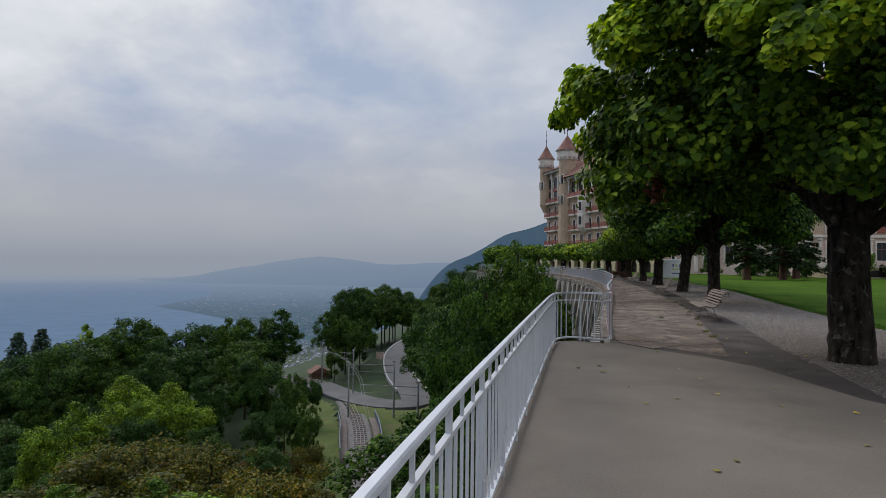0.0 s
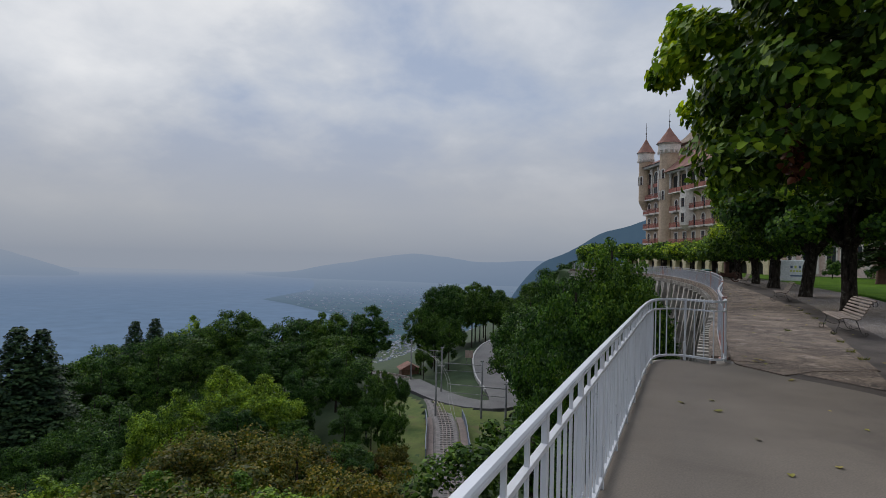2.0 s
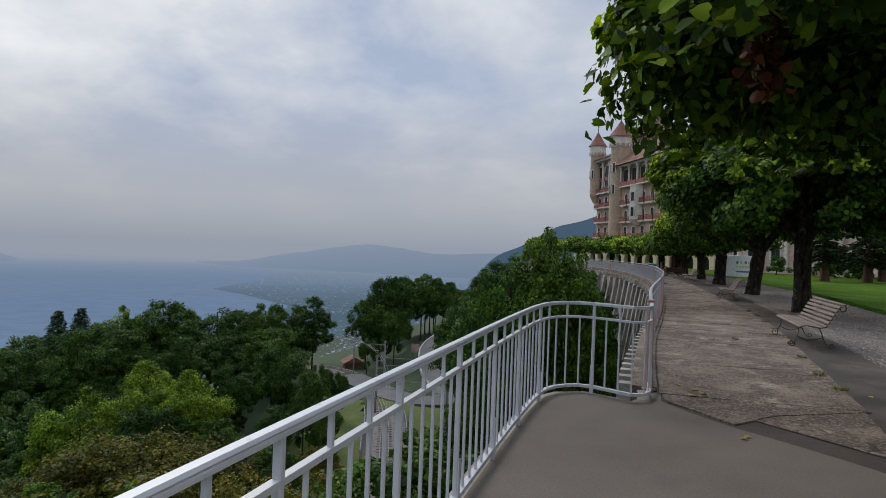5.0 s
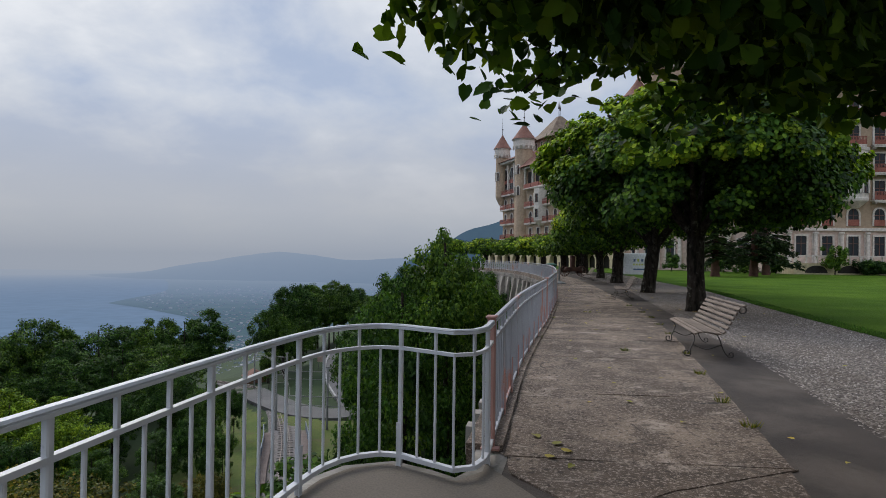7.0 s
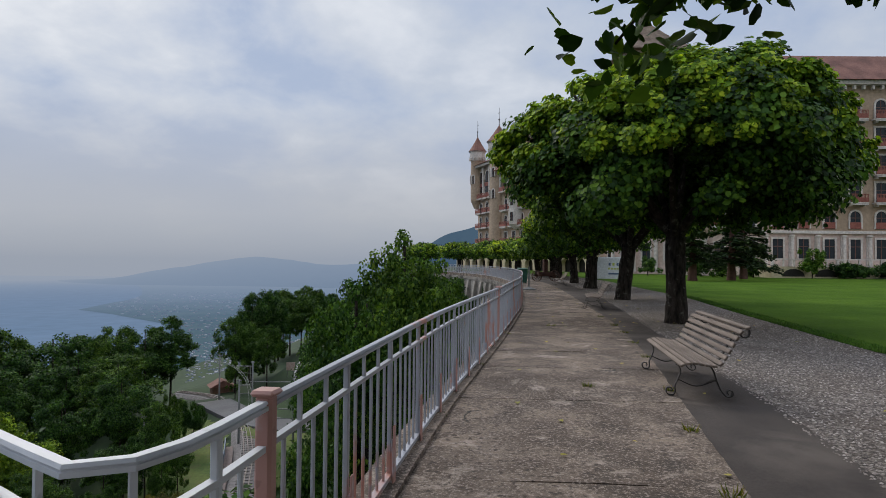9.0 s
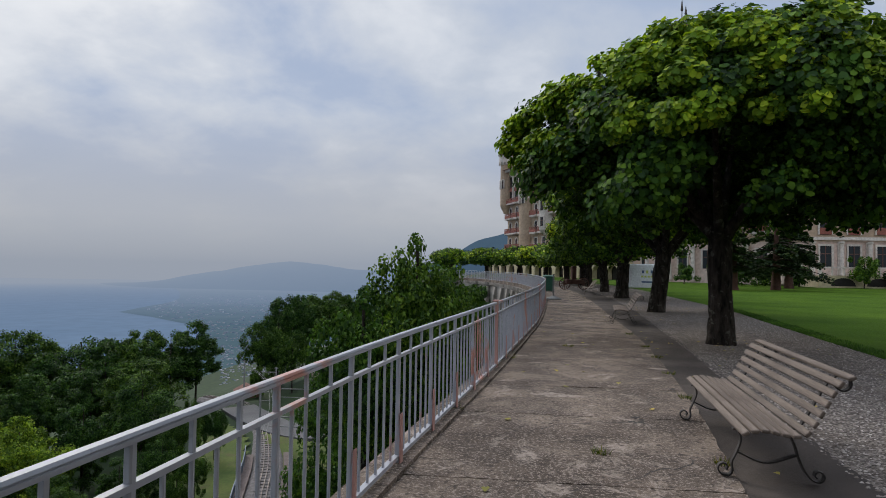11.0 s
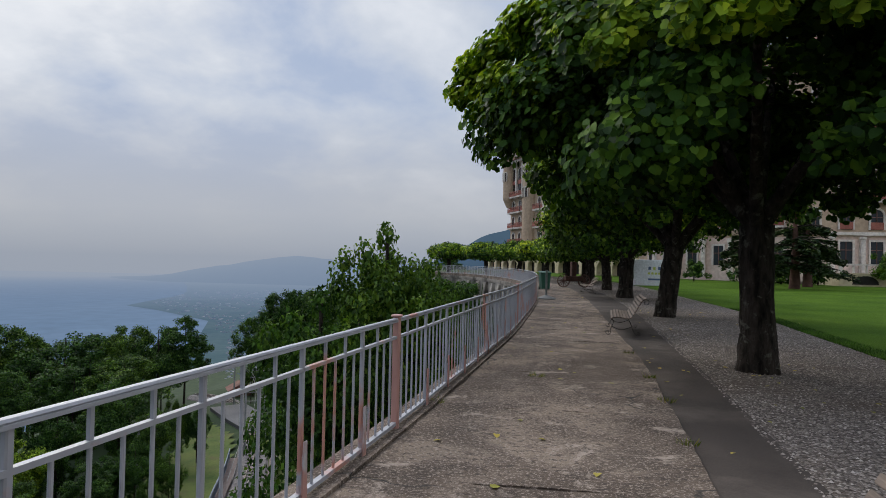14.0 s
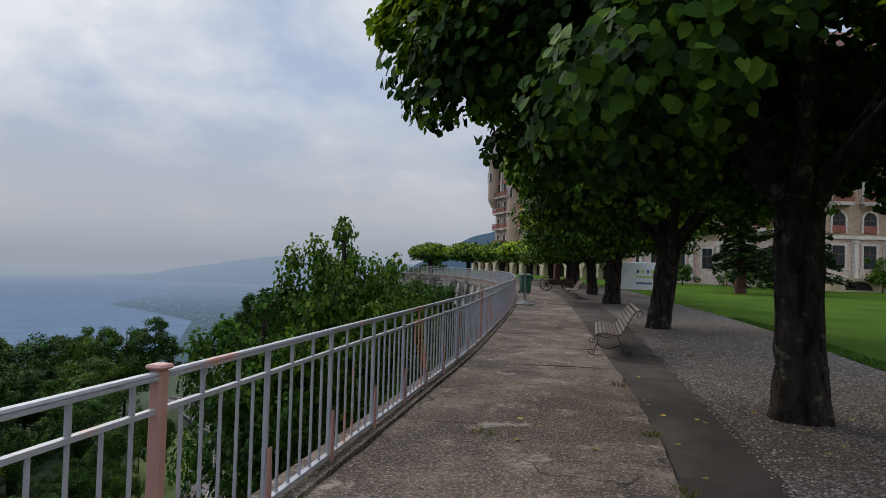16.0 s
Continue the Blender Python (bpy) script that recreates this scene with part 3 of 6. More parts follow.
def rail_section(line, material, post_material, name_label, group, spacing=0.165, post_every=6, big_ends=(True, True), parts=True):
    """Railing along a line (x, y): handrail, middle rail and bottom rail, balusters, stubs under the handrail, and posts."""
    line = smooth_line(line, spacing)
    origin = Vector((*line[0], 0))
    base = thing("railing", Matrix.Translation(origin), name_label, "railing", group)
    loc = to_3d(line - line[0])
    sweep("handrail", loc + (0, 0, 1.03), [(0.025, -0.018), (0.025, -0.003), (0.018, -0.001), (0.018, 0.003), (0.024, 0.006), (0.017, 0.017), (-0.017, 0.017), (-0.024, 0.006), (-0.018, 0.003), (-0.018, -0.001), (-0.025, -0.003), (-0.025, -0.018)], material, base)
    sweep("middle_rail", loc + (0, 0, 0.87), [(0.016, -0.012), (0.016, 0.012), (-0.016, 0.012), (-0.016, -0.012)], material, base)
    sweep("bottom_rail", loc + (0, 0, 0.075), [(0.022, -0.016), (0.022, 0.016), (-0.022, 0.016), (-0.022, -0.016)], material, base)
    nrm = side_normals(line)

    def turned(i, z=0.0):
        return Matrix.Translation((*(line[i] - line[0]), z)) @ Matrix.Rotation(math.atan2(nrm[i][1], nrm[i][0]), 4, "Z")

    if not parts:
        verts, faces = [], []
        for i in range(1, len(line) - 1):
            c, n = line[i] - line[0], nrm[i]
            tng = np.array([n[1], -n[0]])
            w, hi = (0.03, 1.02) if i % post_every == 0 else (0.011, 0.87)
            k = len(verts)
            for z in (0.0 if w > 0.02 else 0.075, hi):
                for a, b in ((1, 1), (1, -1), (-1, -1), (-1, 1)):
                    verts.append((*(c + n * a * w + tng * b * w), z))
            faces += [(k + j, k + (j + 1) % 4, k + 4 + (j + 1) % 4, k + 4 + j) for j in range(4)]
        tagged(obj("railing_infill", verts, faces, material, base), kind="stuff")
    else:
        bar = boxed((0.018, 0.018, 0.79), Matrix.Translation((0, 0, 0.475)), 0.004)
        stub = boxed((0.019, 0.019, 0.145), Matrix.Translation((0, 0, 0.948)))
        post_me = boxed((0.032, 0.032, 1.02), Matrix.Translation((0, 0, 0.51)), 0.006)
        box(post_me, (0.01, 0.044, 0.34), Matrix.Translation((-0.021, 0.0, 0.15)), 0.003)
        proto = {}
        for key, bm, mat in (("baluster", bar, material), ("stub", stub, material), ("post", post_me, post_material)):
            bmesh.ops.recalc_face_normals(bm, faces=bm.faces)
            me = bpy.data.meshes.new(key)
            bm.to_mesh(me)
            bm.free()
            me.materials.append(mat)
            proto[key] = me
        for i in range(1, len(line) - 1):
            kind_of = "post" if i % post_every == 0 else "baluster"
            o = new(kind_of, proto[kind_of])
            o.parent, o.matrix_basis = base, turned(i)
            if kind_of == "post" and material is M_GREY_RAIL:
                o = new("support_plate", plate_data)
                o.parent, o.matrix_basis = base, turned(i)
            if i % 2 == 0 and kind_of != "post":
                o = new("stub", proto["stub"])
                o.parent, o.matrix_basis = base, turned(i)
    for end, on in zip((0, len(line) - 1), big_ends):
        if on:
            bm = boxed((0.066, 0.066, 1.06), Matrix.Translation((0, 0, 0.53)), 0.012)
            box(bm, (0.095, 0.095, 0.024), Matrix.Translation((0, 0, 1.068)), 0.01)
            box(bm, (0.15, 0.15, 0.02), Matrix.Translation((0, 0, 0.01)))
            o = part("main_post", bm, M_PRIMER, base, "post in salmon primer with a flat cap")
            o.matrix_basis = turned(end)
    return base


rail_section(RAIL_A, M_WHITE_RAIL, M_WHITE_RAIL, "white-painted steel railing curving round the platform's end", "terrace railings", big_ends=(False, False))
cuts = [11.75, 21.4, 31.0, 42.0]
full_b = smooth_line(RAIL_B, 0.1)
for a, b in zip(cuts[:-1], cuts[1:]):
    seg = full_b[(full_b[:, 1] >= a - 0.06) & (full_b[:, 1] <= b + 0.06) & (full_b[:, 0] > 1)]
    rail_section([tuple(p) for p in seg[::8]] + [tuple(seg[-1])], M_GREY_RAIL, M_GREY_RAIL, "grey steel railing with patches of salmon primer", "terrace railings", big_ends=(True, False), parts=b < 43)
tail = full_b[np.argmax(full_b[:, 1] >= 42.0) :]
rail_section([tuple(p) for p in tail[::10]], M_GREY_RAIL, M_GREY_RAIL, "grey steel railing following the curve of the terrace", "terrace railings", big_ends=(True, False), parts=False)


# ==== benches ====
def arc_bar(pts, width, thick):
    """A flat iron bar, bent along points (x, z), standing in the plane y = 0."""
    p = smooth_line(pts, 0.025)
    d = np.gradient(p, axis=0)
    d /= np.linalg.norm(d, axis=1)[:, None]
    n = np.stack([-d[:, 1], d[:, 0]], 1) * thick / 2
    bm = bmesh.new()
    rings = []
    for q, m in zip(p, n):
        rings.append([bm.verts.new((q[0] + s * m[0], y, q[1] + s * m[1])) for s, y in ((1, width / 2), (1, -width / 2), (-1, -width / 2), (-1, width / 2))])
    for r, q in zip(rings[:-1], rings[1:]):
        for j in range(4):
            bm.faces.new((r[j], r[(j + 1) % 4], q[(j + 1) % 4], q[j]))
    bm.faces.new(rings[0][::-1])
    bm.faces.new(rings[-1])
    return bm


def spiral(cx, cz, r0, r1, a0, a1, n=14):
    return [(cx + (r0 + (r1 - r0) * u) * math.cos(a0 + (a1 - a0) * u), cz + (r0 + (r1 - r0) * u) * math.sin(a0 + (a1 - a0) * u)) for u in np.linspace(0, 1, n)]


def bench(length=2.35):
    """A slatted bench: wooden slats on bent iron frames with scrolled feet and back. The front is towards -x, its length along y."""
    b = thing("bench", Matrix(), "weathered grey-brown slatted bench on scrolled iron legs", "bench", "benches along the path")
    seat = [(-0.30, 0.405), (-0.235, 0.425), (-0.165, 0.43), (-0.095, 0.422), (-0.025, 0.41), (0.045, 0.405)]
    back = [(0.115, 0.43), (0.165, 0.50), (0.205, 0.575), (0.245, 0.65), (0.285, 0.725), (0.33, 0.795), (0.40, 0.845)]
    for i, (x, z) in enumerate(seat + back):
        tilt = [-30, -8, 4, 10, 6, -4, -42, -56, -60, -60, -58, -52, -20][i]
        bm = boxed((0.056, length, 0.028), Matrix(), 0.006)
        o = part("seat_slat" if i < 6 else "back_slat", bm, M_WOODGREY, b)
        o.matrix_basis = pose(x, 0, z, 0, tilt, 0)
    curve = [(-0.33, 0.37)] + [(x, z - 0.02) for x, z in seat] + [(x + 0.018, z - 0.012) for x, z in back] + spiral(0.43, 0.76, 0.075, 0.03, 1.4, -4.2)
    front = [(-0.30, 0.385), (-0.27, 0.30), (-0.30, 0.2), (-0.335, 0.12), (-0.33, 0.05), (-0.36, 0.012)] + spiral(-0.39, 0.07, 0.058, 0.02, -1.2, -7.0)
    rear = [(0.05, 0.385), (0.10, 0.30), (0.13, 0.2), (0.17, 0.1), (0.22, 0.03), (0.26, 0.012)] + spiral(0.27, 0.06, 0.048, 0.02, -1.4, 4.2)
    for y in (-length / 2 + 0.28, length / 2 - 0.28):
        for name, pts in (("iron_frame", curve), ("front_leg", front), ("rear_leg", rear), ("brace", [(-0.30, 0.2), (-0.1, 0.13), (0.12, 0.2)])):
            o = part(name, arc_bar(pts, 0.045, 0.012), M_IRON, b)
            o.matrix_basis = Matrix.Translation((0, y, 0))
    return b


bench_1 = bench()
bench_1.matrix_world = pose(5.98, 17.55, -0.006, 0, 0, -9)
for x, y, turn in ((7.95, 30.7, -11), (10.35, 50.3, -5)):
    copy_thing(bench_1, pose(x, y, -0.01, 0, 0, turn))


# ==== trees ====
def leaf_cloud(pos, nrm, size, rng, shape="leaf"):
    """Vertices and faces of many small leaves at pos, each a bent blade roughly facing nrm."""
    n = len(pos)
    a = rng.normal(size=(n, 3))
    nrm = nrm / np.maximum(np.linalg.norm(nrm, axis=1)[:, None], 1e-6)
    t1 = np.cross(nrm, a)
    t1 /= np.maximum(np.linalg.norm(t1, axis=1)[:, None], 1e-6)
    t2 = np.cross(nrm, t1)
    s = (size * rng.uniform(0.65, 1.25, n))[:, None]
    if shape == "leaf":
        out = [(-0.4, 0.0, 0.0), (-0.52, 0.22, 0.05), (-0.22, 0.47, 0.08), (0.24, 0.34, 0.05), (0.64, 0.0, -0.1), (0.24, -0.34, 0.05), (-0.22, -0.47, 0.08), (-0.52, -0.22, 0.05)]
        fc = [(0, 1, 2, 3, 4), (0, 4, 5, 6, 7)]
    elif shape == "oval":
        out = [(-0.5, 0.0, 0.0), (-0.2, 0.44, 0.07), (0.25, 0.36, 0.05), (0.62, 0.0, -0.08), (0.25, -0.36, 0.05), (-0.2, -0.44, 0.07)]
        fc = [(0, 1, 2, 3), (0, 3, 4, 5)]
    else:
        out = [(-0.5, 0.0, -0.05), (0.0, 0.4, 0.08), (0.55, 0.0, -0.1), (0.0, -0.4, 0.08)]
        fc = [(0, 1, 2, 3)]
    k = len(out)
    v = np.stack([pos + s * (u * t1 + w * t2 + h * nrm) for u, w, h in out], 1).reshape(-1, 3)
    base = np.arange(n)[:, None, None] * k
    f = (base + np.array(fc)[None]).reshape(-1, len(fc[0]))
    return v, f


def quads(name, v, f, material, parent=None, label=""):
    me = bpy.data.meshes.new(name)
    me.vertices.add(len(v))
    me.vertices.foreach_set("co", np.ascontiguousarray(v, dtype=np.float32).ravel())
    me.loops.add(f.size)
    me.loops.foreach_set("vertex_index", np.ascontiguousarray(f, dtype=np.int32).ravel())
    me.polygons.add(len(f))
    me.polygons.foreach_set("loop_start", np.arange(0, f.size, f.shape[1], dtype=np.int32))
    me.update(calc_edges=True)
    me.materials.append(material)
    ob = new(name, me)
    ob.parent = parent
    return tagged(ob, label) if label else ob


def limb(bm, pts, r0, r1, seg=9, wobble=0.0, rng=None):
    p = smooth_line(pts, 0.22)
    rings = []
    for i, q in enumerate(p):
        u = i / max(1, len(p) - 1)
        d = Vector(p[min(i + 1, len(p) - 1)] - p[max(i - 1, 0)]).normalized()
        s = d.cross(Vector((0.3, 0.9, 0.1))).normalized()
        t = d.cross(s)
        r = r0 + (r1 - r0) * u
        ring = []
        for j in range(seg):
            a = 2 * math.pi * j / seg
            rr = r * (1 + (rng.normal() * wobble if rng is not None else 0))
            ring.append(bm.verts.new(Vector(q) + (s * math.cos(a) + t * math.sin(a)) * rr))
        rings.append(ring)
    for a, b in zip(rings[:-1], rings[1:]):
        for j in range(seg):
            bm.faces.new((a[j], a[(j + 1) % seg], b[(j + 1) % seg], b[j]))
    bm.faces.new(rings[-1])
    return bm


def lime_tree(x, y, height, radius, trunk_r, seed, leaves, size, fork=2.3, label="pollarded lime tree with a dense green crown", low=2.5, z0=0.0, shape="leaf"):
    """A pollarded lime: a thick knobbly trunk, forking limbs, and a broad flattened crown of leaf clumps."""
    rng = np.random.default_rng(seed)
    t = thing("lime_tree", pose(x, y, z0), label, "tree", "row of lime trees")
    bm = bmesh.new()
    lean = rng.normal(0, 0.1, 2)
    limb(bm, [(0, 0, -0.15), (0.02, 0, 0.15), (lean[0] * 0.5, lean[1] * 0.5, 1.2), (lean[0], lean[1], fork)], trunk_r * 1.1, trunk_r * 1.02, 22, 0.045, rng)
    limb(bm, [(0, 0, -0.1), (0, 0, 0.2), (0, 0, 0.55)], trunk_r * 1.28, trunk_r * 1.02, 22, 0.07, rng)
    part("trunk", bm, M_BARK, t, "dark furrowed trunk", True)
    clumps = []
    mid = (low + height) / 2 + 0.25
    for i in range(7):
        a = 2 * math.pi * (i + rng.uniform(-0.25, 0.25)) / 7
        reach = radius * rng.uniform(0.55, 0.8)
        tip = np.array([math.cos(a) * reach, math.sin(a) * reach, mid + rng.uniform(-0.3, 1.2)])
        b0 = np.array([lean[0], lean[1], fork - 0.25 * rng.uniform(0, 1)])
        m = b0 * 0.5 + tip * 0.5 + np.array([0, 0, -0.15 + 0.4 * rng.uniform()])
        part("limb", limb(bmesh.new(), [b0, m, tip], trunk_r * 0.5, 0.04, 8, 0.05, rng), M_BARK, t, "", True)
    # crown: clumps filling a domed shape, with a ragged lower rim; clumps on its upper outline have the light painted
    # into a brighter green
    half = (height - low) / 2

    def rim(u):
        return float(np.interp(u, (-1, -0.5, 0.0, 0.5, 0.8, 1.0), (0.85, 1.0, 1.0, 0.85, 0.62, 0.2)))

    for i in range(260):
        u, a = rng.uniform(-0.95, 1), rng.uniform(0, 2 * math.pi)
        r = radius * rim(u) * rng.uniform(0.25, 1.0) ** 0.6 * (1 + 0.05 * math.sin(3 * a + seed) + 0.06 * math.sin(7 * a + 2 * seed))
        clumps.append((r * math.cos(a), r * math.sin(a), low + half + half * u * rng.uniform(0.85, 1.03), rng.uniform(0.32, 0.85)))
    lit_clumps = []
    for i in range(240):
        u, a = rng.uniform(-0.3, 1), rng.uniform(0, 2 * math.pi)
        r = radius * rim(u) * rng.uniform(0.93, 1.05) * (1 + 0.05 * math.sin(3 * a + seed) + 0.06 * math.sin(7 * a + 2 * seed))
        lit_clumps.append((r * math.cos(a), r * math.sin(a), low + half + half * u * rng.uniform(1.0, 1.12), rng.uniform(0.18, 0.42)))
    for name, cl, n, mat, note in (("crown", np.array(clumps), int(leaves * 0.62), M_LEAF, "dark to mid green heart-shaped leaves"), ("young_foliage", np.array(lit_clumps), int(leaves * 0.38), M_LEAF_LIT, "yellow-green outer leaves with the light painted into their colour")):
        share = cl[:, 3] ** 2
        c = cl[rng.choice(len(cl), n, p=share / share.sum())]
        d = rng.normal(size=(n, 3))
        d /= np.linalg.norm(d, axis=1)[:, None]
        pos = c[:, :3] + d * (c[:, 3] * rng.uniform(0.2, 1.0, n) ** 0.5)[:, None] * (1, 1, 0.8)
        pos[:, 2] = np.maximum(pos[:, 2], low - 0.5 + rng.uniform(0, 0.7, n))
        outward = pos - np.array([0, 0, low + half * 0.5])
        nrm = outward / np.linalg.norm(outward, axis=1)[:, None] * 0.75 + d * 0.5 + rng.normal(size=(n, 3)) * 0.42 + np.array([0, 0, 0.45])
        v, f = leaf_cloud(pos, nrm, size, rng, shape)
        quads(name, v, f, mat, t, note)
    return t


LIMES = [(5.95, 9.5, 7.2, 4.6, 0.31, 120000, 0.122, 2.75), (8.85, 25.6, 6.5, 4.1, 0.24, 120000, 0.122, 2.65), (10.3, 35.6, 7.0, 4.2, 0.27, 60000, 0.15, 2.6),
         (11.45, 46.4, 5.4, 4.0, 0.32, 30000, 0.19, 2.3), (12.3, 55.3, 4.9, 3.6, 0.27, 22000, 0.2, 2.2), (13.0, 65.5, 4.6, 3.5, 0.3, 16000, 0.22, 2.1)]
for i, (x, y, h, r, tr_r, n, s, lo) in enumerate(LIMES):
    lime = lime_tree(x, y, h, r, tr_r, 11 + i, n, s, low=lo, fork=lo - 0.4, shape=("leaf", "oval", "oval", "card", "card", "card")[i])
    if i == 0:
        rd = np.random.default_rng(2)
        v, f = leaf_cloud(np.c_[rd.normal(-3.6, 0.06, 150), rd.normal(-0.95, 0.06, 150), rd.uniform(2.7, 3.65, 150)], rd.normal(size=(150, 3)), 0.09, rd)
        M_DEAD = leaf_material("dead_leaves", (0.05, 0.016, 0.009), (0.085, 0.028, 0.014), (0.13, 0.045, 0.022), 0.15)
        # low boughs that hang out over the platform
        for tip in ((-4.25, 0.8, 3.05), (-3.6, 2.2, 2.9), (-2.2, 3.4, 2.8), (-4.4, -1.6, 3.0)):
            tip = np.array(tip)
            run = [np.array([0, 0, 2.9]), tip * 0.55 + (0, 0, 1.75), tip * 0.85 + (0, 0, 0.75), tip]
            branch = part("drooping_branch", limb(bmesh.new(), run, 0.05, 0.008, 6), M_BARK, lime, "thin drooping branch with loose leaves", True)
            along = smooth_line(run, 0.01)
            along = along[len(along) // 3 :]
            n = 750
            pos = along[rd.integers(0, len(along), n)] + rd.normal(0, 1, (n, 3)) * (0.2, 0.2, 0.14)
            v2, f2 = leaf_cloud(pos, rd.normal(size=(n, 3)) * 0.6 + (0, 0, 0.6), 0.115, rd)
            quads("branch_foliage", v2, f2, M_LEAF, branch)
        quads("dead_leaves", v, f, M_DEAD, lime, "hanging cluster of withered red-brown leaves")
far_lime = lime_tree(12.6, 76.0, 4.1, 3.3, 0.28, 40, 6000, 0.3, low=2.0, fork=1.7, shape="card")
for x, y, turn in ((11.4, 85.5, 70), (8.8, 94.5, 160), (4.6, 102, 250), (-1.0, 108, 20), (13.4, 71, 200)):
    copy_thing(far_lime, pose(x, y, 0, 0, 0, turn))


# ==== forest on the slope ====
def forest_tree(kind, height, radius, seed, material, n=7000, size=0.5):
    """A broad-leaved or coniferous forest tree with trunk and a crown of leaf clumps."""
    rng = np.random.default_rng(seed)
    label = "dark green conifer on the slope" if kind == "conifer" else "broad-leaved tree in full summer leaf"
    t = thing("conifer" if kind == "conifer" else "broadleaf_tree", Matrix(), label, "tree", "trees on the slope")
    part("trunk", limb(bmesh.new(), [(0, 0, -2), (0.1, 0, height * 0.4), (0, 0.1, height * 0.85)], 0.3, 0.06, 8), M_BARK, t, "", True)
    if kind == "conifer":
        u = rng.uniform(0.01, 1, n) ** 0.6
        z = height * (1 - u * 0.85)
        a = rng.uniform(0, 2 * math.pi, n)
        tier = 0.75 + 0.25 * np.cos(z * 5.0) * np.cos(3 * a)
        r = radius * (0.02 + u) * tier * np.sqrt(rng.uniform(0.15, 1, n))
        pos = np.stack([r * np.cos(a), r * np.sin(a), z - 0.3 * r], 1)
        nrm = np.stack([np.cos(a) * 0.5, np.sin(a) * 0.5, np.full(n, 0.8)], 1) + rng.normal(size=(n, 3)) * 0.3
    else:
        # boughs on an egg-shaped crown, each with lesser clumps, so that dark gaps show between them
        cl = []
        for _ in range(26):
            d = rng.normal(size=3)
            d[2] = abs(d[2]) * 1.1 - 0.45
            d /= np.linalg.norm(d)
            big = d * np.array([radius, radius, height * 0.44]) * rng.uniform(0.55, 0.85) + np.array([0, 0, height * 0.52])
            br = rng.uniform(0.24, 0.4) * radius
            for _ in range(9):
                e = rng.normal(size=3)
                e /= np.linalg.norm(e)
                cl.append((*(big + e * br * (0.85, 0.85, 0.6)), br * rng.uniform(0.3, 0.55)))
        cl = np.array(cl)
        c = cl[rng.integers(0, len(cl), n)]
        d = rng.normal(size=(n, 3))
        d /= np.linalg.norm(d, axis=1)[:, None]
        pos = c[:, :3] + d * (c[:, 3] * rng.uniform(0.45, 1.12, n))[:, None] * (1, 1, 0.8)
        nrm = d * 0.8 + rng.normal(size=(n, 3)) * 0.5 + np.array([0, 0, 0.6])
    v, f = leaf_cloud(pos, nrm, size, rng, "card")
    quads("crown", v, f, material, t)
    return t


kinds = {
    "oak": forest_tree("broad", 19, 6.4, 1, M_FOREST, 26000, 0.3), "beech": forest_tree("broad", 22, 5.8, 2, M_FOREST, 26000, 0.3), "maple": forest_tree("broad", 16, 5.6, 3, M_FOREST, 24000, 0.28),
    "ash": forest_tree("broad", 15, 5.4, 4, M_FOREST_LIGHT, 24000, 0.26), "brown": forest_tree("broad", 9, 5.0, 5, M_FOREST_BROWN, 26000, 0.19), "red": forest_tree("broad", 9, 5.0, 9, M_FOREST_RED, 20000, 0.2),
    "young": forest_tree("broad", 13, 3.3, 7, M_FOREST, 24000, 0.17), "sapling": forest_tree("broad", 13, 3.1, 8, M_FOREST_MID, 24000, 0.13), "fir": forest_tree("conifer", 20, 6.2, 6, M_CONIFER, 15000, 0.28),
}
used = set()
TALL = {key: max(v.co.z for o in proto.children for v in o.data.vertices) for key, proto in kinds.items()}


def plant(kind, x, y, top, turn=0.0, wide=1.0):
    """Sets a tree on the slope so that its top reaches the height top."""
    z = ground_z(x, y)
    proto = kinds[kind]
    tall = TALL[kind]
    s = max(0.35, (top - z) / tall)
    m = pose(x, y, z, 0, 0, turn)
    if kind in used:
        o = copy_thing(proto, m)
    else:
        used.add(kind)
        o = proto
        o.matrix_basis = m
    o.scale = (s * wide, s * wide, s)
    return o


rng = np.random.default_rng(5)


# slope of the treetops by bearing, set to fit the camera's view
VIEW_SKYLINE = ((-1.5, -0.26), (-1.2, -0.25), (-0.96, -0.168), (-0.85, -0.142), (-0.73, -0.12), (-0.65, -0.105), (-0.55, -0.118), (-0.455, -0.102), (-0.38, -0.088), (-0.345, -0.145),
             (-0.315, -0.2), (-0.3, -0.127), (-0.256, -0.052), (-0.19, -0.042), (-0.14, -0.056), (-0.086, -0.026), (-0.042, 0.012), (0.027, 0.03), (0.08, 0.0))


def wood(tan0, tan1, far0, far1, step, drop, names, wide=1.0, gap=None):
    """Plants a stretch of wood in a fan below the platform; its crowns stay a slope of drop under the skyline that fits
    the camera's view, from the near to the far rows.
    """
    for far in np.arange(far0, far1, step):
        for tn in np.arange(tan0, tan1, step / far):
            f = far + rng.uniform(-0.35, 0.35) * step
            tan = tn + rng.uniform(-0.3, 0.3) * step / far
            x, y = -0.1 + f * tan, -2 + f
            d = left_of_edge(np.array([x]), np.array([y]))[0]
            if d < 3.0 or (gap and gap(x, y)):
                continue
            low = np.interp(f, (far0, far1), drop)
            top = 1.7 + f * (np.interp(tan, *np.array(VIEW_SKYLINE).T) - low) - abs(rng.normal()) * 1.3
            if top - ground_z(x, y) > 3.5:
                plant(names[rng.integers(0, len(names))], x, y, top, rng.uniform(0, 360), wide * rng.uniform(0.9, 1.2))


def by_wall(x, y):
    """Ground kept clear so that the terrace wall shows."""
    return x > 1.3 + 0.03 * (y - 7)


